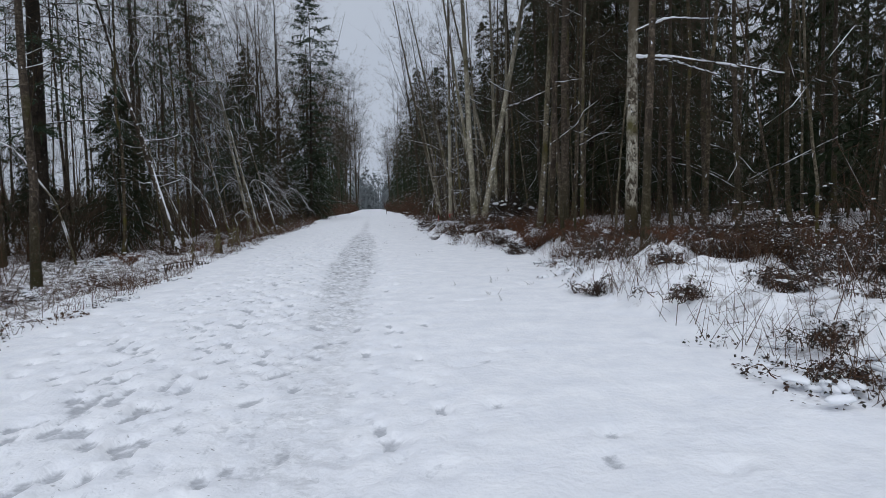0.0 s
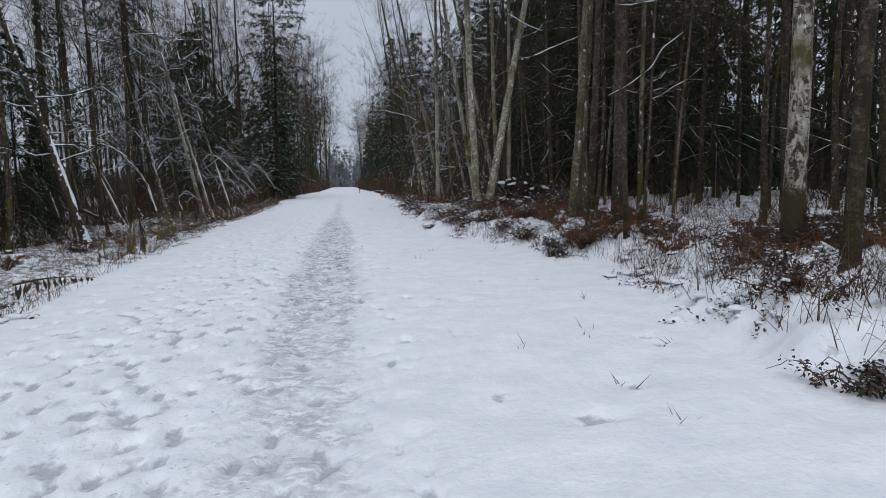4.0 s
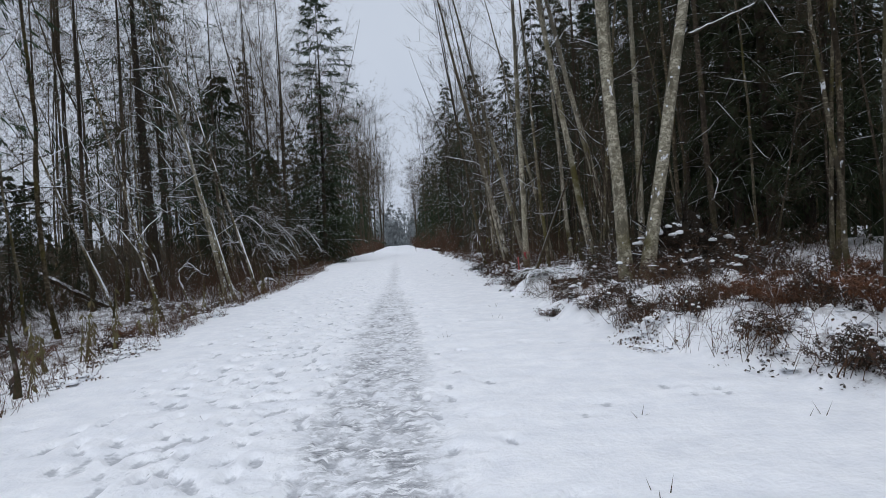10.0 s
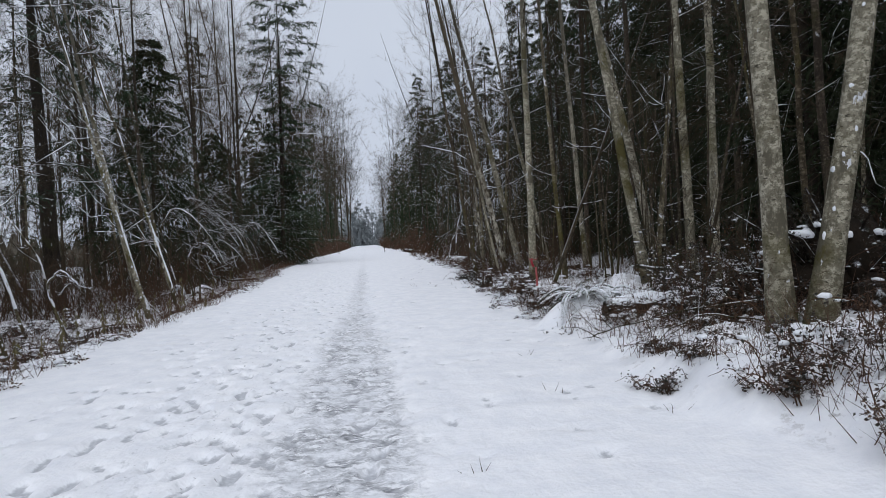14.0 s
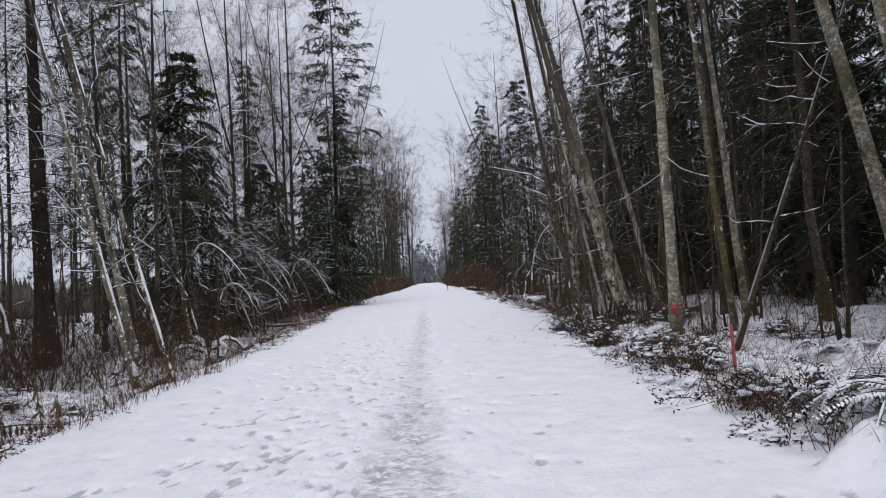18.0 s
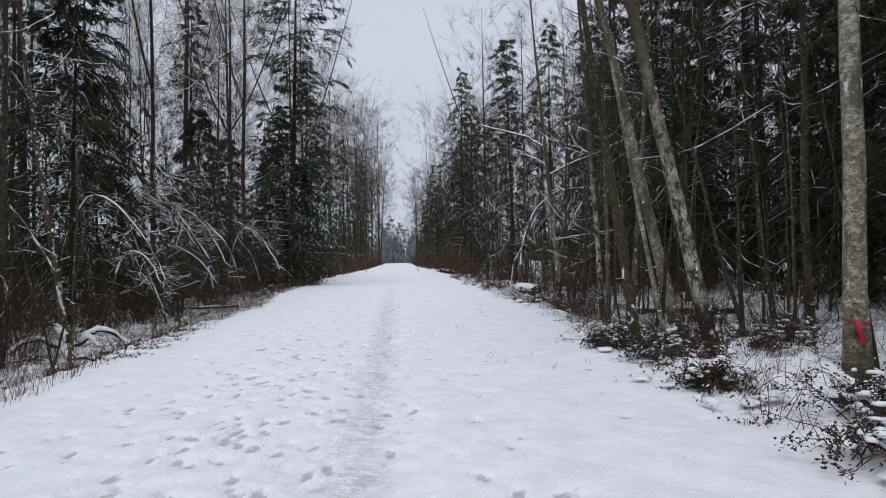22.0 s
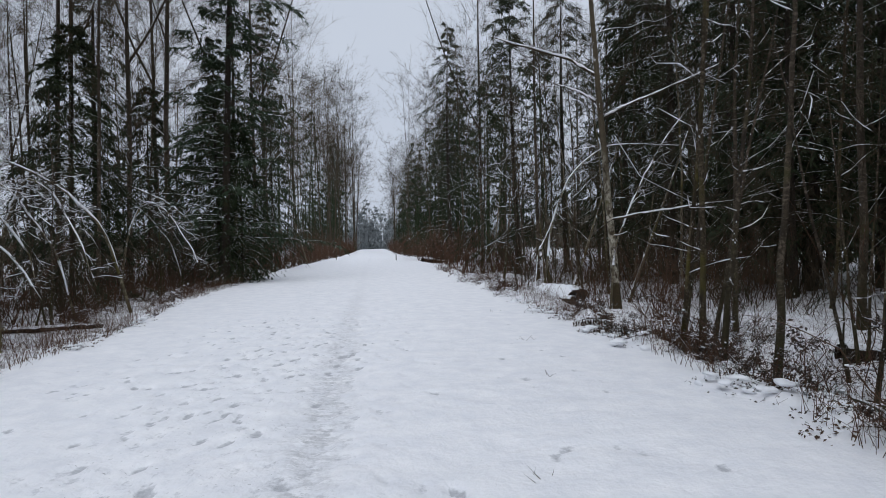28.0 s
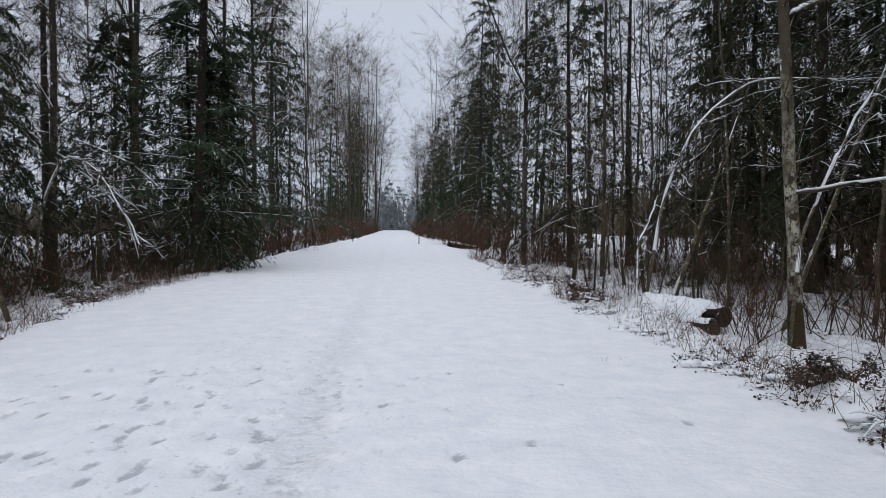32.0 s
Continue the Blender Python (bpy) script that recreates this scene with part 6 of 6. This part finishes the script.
def snowy_stump(x, y, seed):
    """A gnarled stump whose crooked roots stand arched out of the snow, each under its own ridge."""
    rng = np.random.default_rng(seed)
    t = put(thing("tree_stump", "gnarled dark stump with arched roots under thick snow", "stump"), x, y)
    s = np.linspace(0, 1, 9)
    body = np.stack([0.05 * np.sin(3 * s), 0.03 * np.sin(5 * s), -0.1 + 0.6 * s], 1)
    part("stump", Geo().tubes(body, 0.14 * (1.15 - 0.75 * s) * rng.uniform(0.85, 1.15, 9), 9), WET_BARK, t)
    for k, (dx, dy, high) in enumerate([(-0.95, -0.15, 0.3), (-0.55, 0.45, 0.5), (0.6, -0.25, 0.34), (0.75, 0.3, 0.42), (0.1, -0.6, 0.25)]):
        p = np.stack([dx * s, dy * s, 0.12 + high * np.sin(s * 2.7) - 0.1 * s], 1)
        p[1:] += np.cumsum(rng.normal(0, 0.025, (8, 3)), 0)
        r = 0.06 * (1.1 - 0.7 * s)
        root = part("root", Geo().tubes(p, r, 7), WET_BARK, t)
        q = p[1:] + np.stack([0 * r[1:], 0 * r[1:], r[1:] * 0.85], 1)
        part("snow", Geo().tubes(q, (r[1:] * 0.9 + 0.018) * rng.uniform(0.7, 1.2, 8), 7), SNOWM, root, "thick ridge of snow along the root")
    c = np.stack([rng.uniform(0.1, 0.7, 7), rng.uniform(-0.5, 0.2, 7), rng.uniform(0.0, 0.12, 7)], 1)
    tagged(part("snow", Geo().blobs(c, np.stack([rng.uniform(0.12, 0.26, 7), rng.uniform(0.12, 0.26, 7), rng.uniform(0.08, 0.2, 7)], 1), rng), SNOWM, t, "heaped snow"), kind="stuff")
    return t


snowy_stump(-6.7, 42.7, 12).scale = (1.25, 1.25, 1.0)


def fallen_branch(pts, radius, seed):
    rng = np.random.default_rng(seed)
    x, y = pts[0][:2]
    key = np.array([(a - x, b - y, gh(a, b) + c - gh(x, y)) for a, b, c in pts])
    p = along(key, np.linspace(0, 1, 12)) + rng.normal(0, 0.015, (12, 3))
    t = put(thing("fallen_branch", "dark dead branch lying in the snow", "branch", "fallen branches"), x, y)
    part("stem", Geo().tubes(p, radius * np.linspace(1, 0.35, 12), 6), BARK_DARK, t)
    g = Geo()
    limbs_on(g, rng, along(p, rng.uniform(0.2, 1, 8)), unit(rng.normal(0, 1, (8, 3)) * [1, 1, 0.4] + [0, 0, 0.2]), rng.uniform(0.2, 0.5, 8), np.full(8, radius * 0.45), 3, 2, rise=0.0)
    part("crown", g, TWIG, t)


fallen_branch([(4.9, 25.2, 0.3), (4.1, 25.6, 0.2), (3.5, 26.2, 0.12), (3.2, 26.6, 0.04)], 0.016, 1)
fallen_branch([(4.6, 24.6, 0.12), (4.0, 24.9, 0.18), (3.4, 25.3, 0.02)], 0.014, 2)
fallen_branch([(5.2, 29.0, 0.5), (5.6, 27.8, 0.35), (5.9, 26.6, 0.1)], 0.04, 3)
fallen_branch([(4.4, 29.6, 0.1), (4.0, 28.9, 0.15), (3.6, 28.2, 0.03)], 0.02, 4)
fallen_branch([(-5.6, 36.5, 0.1), (-6.4, 37.4, 0.4), (-7.4, 38.4, 0.1)], 0.035, 5)
fallen_branch([(-5.8, 42.0, 0.08), (-7.0, 41.6, 0.12), (-8.2, 41.9, 0.05)], 0.03, 6)
fallen_branch([(4.9, 43.5, 0.1), (4.5, 42.7, 0.14), (4.4, 41.9, 0.02)], 0.02, 7)

t = put(thing("broken_stem", "black broken sapling stub at the road's edge", "stump"), -4.6, 21.3)
rngs = np.random.default_rng(5)
pp = np.stack([0.03 * np.sin(np.linspace(0, 5, 9)), 0 * np.linspace(0, 1, 9), np.linspace(-0.15, 0.95, 9)], 1)
part("stem", Geo().tubes(pp, np.linspace(0.05, 0.015, 9) * rngs.uniform(0.8, 1.3, 9), 7), BARK_DARK, t)
ln = np.array([[0.0, 0, 0.5], [0.02, 0, 0.3], [-0.01, 0, 0.65], [0.02, 0.0, 0.2]])
part("foliage", Geo().blades(ln, unit(np.array([[0.4, -0.3, -1], [-0.3, -0.4, -1], [0.5, 0, -1], [-0.5, 0, -1.0]])), unit(np.array([[0, -1, 0.2]] * 4)), 0.22, 0.07), LEAF, t, "black hanging leaves", smooth=False)

for x, y, turn in ((-3.75, 14.9, 20), (-4.75, 31.2, 15), (4.62, 49.20, 200)):
    t = put(thing("withered_frond", "dark withered frond lying over the snow", "fern"), x, y, turn)
    rf = np.random.default_rng(int(y))
    s = np.linspace(0, 1, 8)
    p = np.stack([-0.5 + 1.0 * s, 0 * s, 0.18 + 0.06 * np.sin(s * 3)], 1)
    part("stem", Geo().tubes(p, 0.012 * (1.2 - s), 4), TWIG, t)
    a = along(p, np.linspace(0.03, 0.95, 15))
    part("foliage", Geo().blades(a, unit(np.stack([rf.normal(0, 0.15, 15), rf.normal(0, 0.2, 15), -np.ones(15)], 1)), np.tile([[0, -1.0, 0]], (15, 1)), np.linspace(0.26, 0.06, 15), 0.045), LEAF, t, "row of hanging dark leaflets", smooth=False)

# the ribbon on the pale alder and the survey stake beside it
t = put(thing("red_ribbon", "red flagging ribbon tied round the pale alder", "ribbon"), 5.05, 35.2)
s = np.linspace(0, 2 * np.pi, 17)
band = np.stack([0.132 * np.cos(s), 0.132 * np.sin(s), 0.8 - gh(5.05, 35.2) + 0.02 * np.sin(s)], 1)
g = Geo().add(np.concatenate([band, band + [0, 0, 0.022]]), [(i, i + 1, 18 + i, 17 + i) for i in range(16)])
part("band", g, RIBBON, t)
tail = np.array([[-0.1, -0.105, 0.0], [-0.13, -0.145, -0.08], [-0.11, -0.155, -0.16], [-0.07, -0.145, -0.24]]) + [0, 0, 0.82 - gh(5.05, 35.2)]
part("tail", Geo().add(np.concatenate([tail, tail + [0.06, -0.012, 0.012]]), [(i, i + 1, 5 + i, 4 + i) for i in range(3)]), RIBBON, t, "loose ribbon end")
t = put(thing("survey_stake", "thin wooden stake painted faded pink", "stake"), 3.85, 30.8)
bm = bmesh.new()
bmesh.ops.create_cube(bm, size=1.0, matrix=Matrix.Translation((0, 0, 0.26)) @ Matrix.Diagonal((0.04, 0.02, 0.86, 1)))
bmesh.ops.bevel(bm, geom=bm.edges[:], offset=0.003, segments=1, affect="EDGES")
me = bpy.data.meshes.new("stake")
bm.to_mesh(me)
bm.free()
me.materials.append(STAKE)
part("stake", me, STAKE, t).rotation_euler = (0.03, -0.05, 0.3)

for x, y in ((-3.6, 104), (2.75, 98.5)):
    t = put(thing("marker_post", "thin dark post at the road's edge", "post"), x, y)
    part("post", Geo().tubes(np.array([[0, 0, -0.2], [0, 0, 0.6], [0.02, 0, 1.15]]), np.array([0.05, 0.045, 0.04]), 7), BARK_DARK, t)

for n, (x, y) in enumerate([(2.27, 8.87), (2.27, 9.5), (2.6, 11.1), (3.2, 12.4), (1.83, 10.56), (2.5, 10.75), (3.1, 10.4), (1.9, 11.9), (2.1, 18.1), (1.7, 16.7), (3.4, 17.7), (2.3, 26.1), (2.75, 23.4), (1.0, 22.5), (2.05, 24.3), (1.7, 38.2), (2.4, 37.3), (2.9, 36.3), (2.05, 36.6), (1.9, 38.7), (1.8, 37.9), (2.95, 37.6), (2.4, 38.4), (3.1, 47.95), (2.6, 45.4), (1.7, 42.5), (2.03, 41.7), (3.3, 52.1), (3.55, 52.1), (2.95, 48.0)]):
    rt = np.random.default_rng(900 + n)
    t = put(thing("twig", "dark dead stem standing out of the road's snow", "twig", "stems in the snow"), x, y)
    k = 4
    a = np.stack([rt.normal(0, 0.05, k), rt.normal(0, 0.05, k), np.full(k, -0.04)], 1)
    b = a + np.stack([rt.normal(0, 0.07, k), rt.normal(0, 0.07, k), rt.uniform(0.04, 0.15, k)], 1)
    for i in range(k):
        part("stem", Geo().cones(a[i : i + 1], b[i : i + 1], 0.005, 4), TWIG, t)
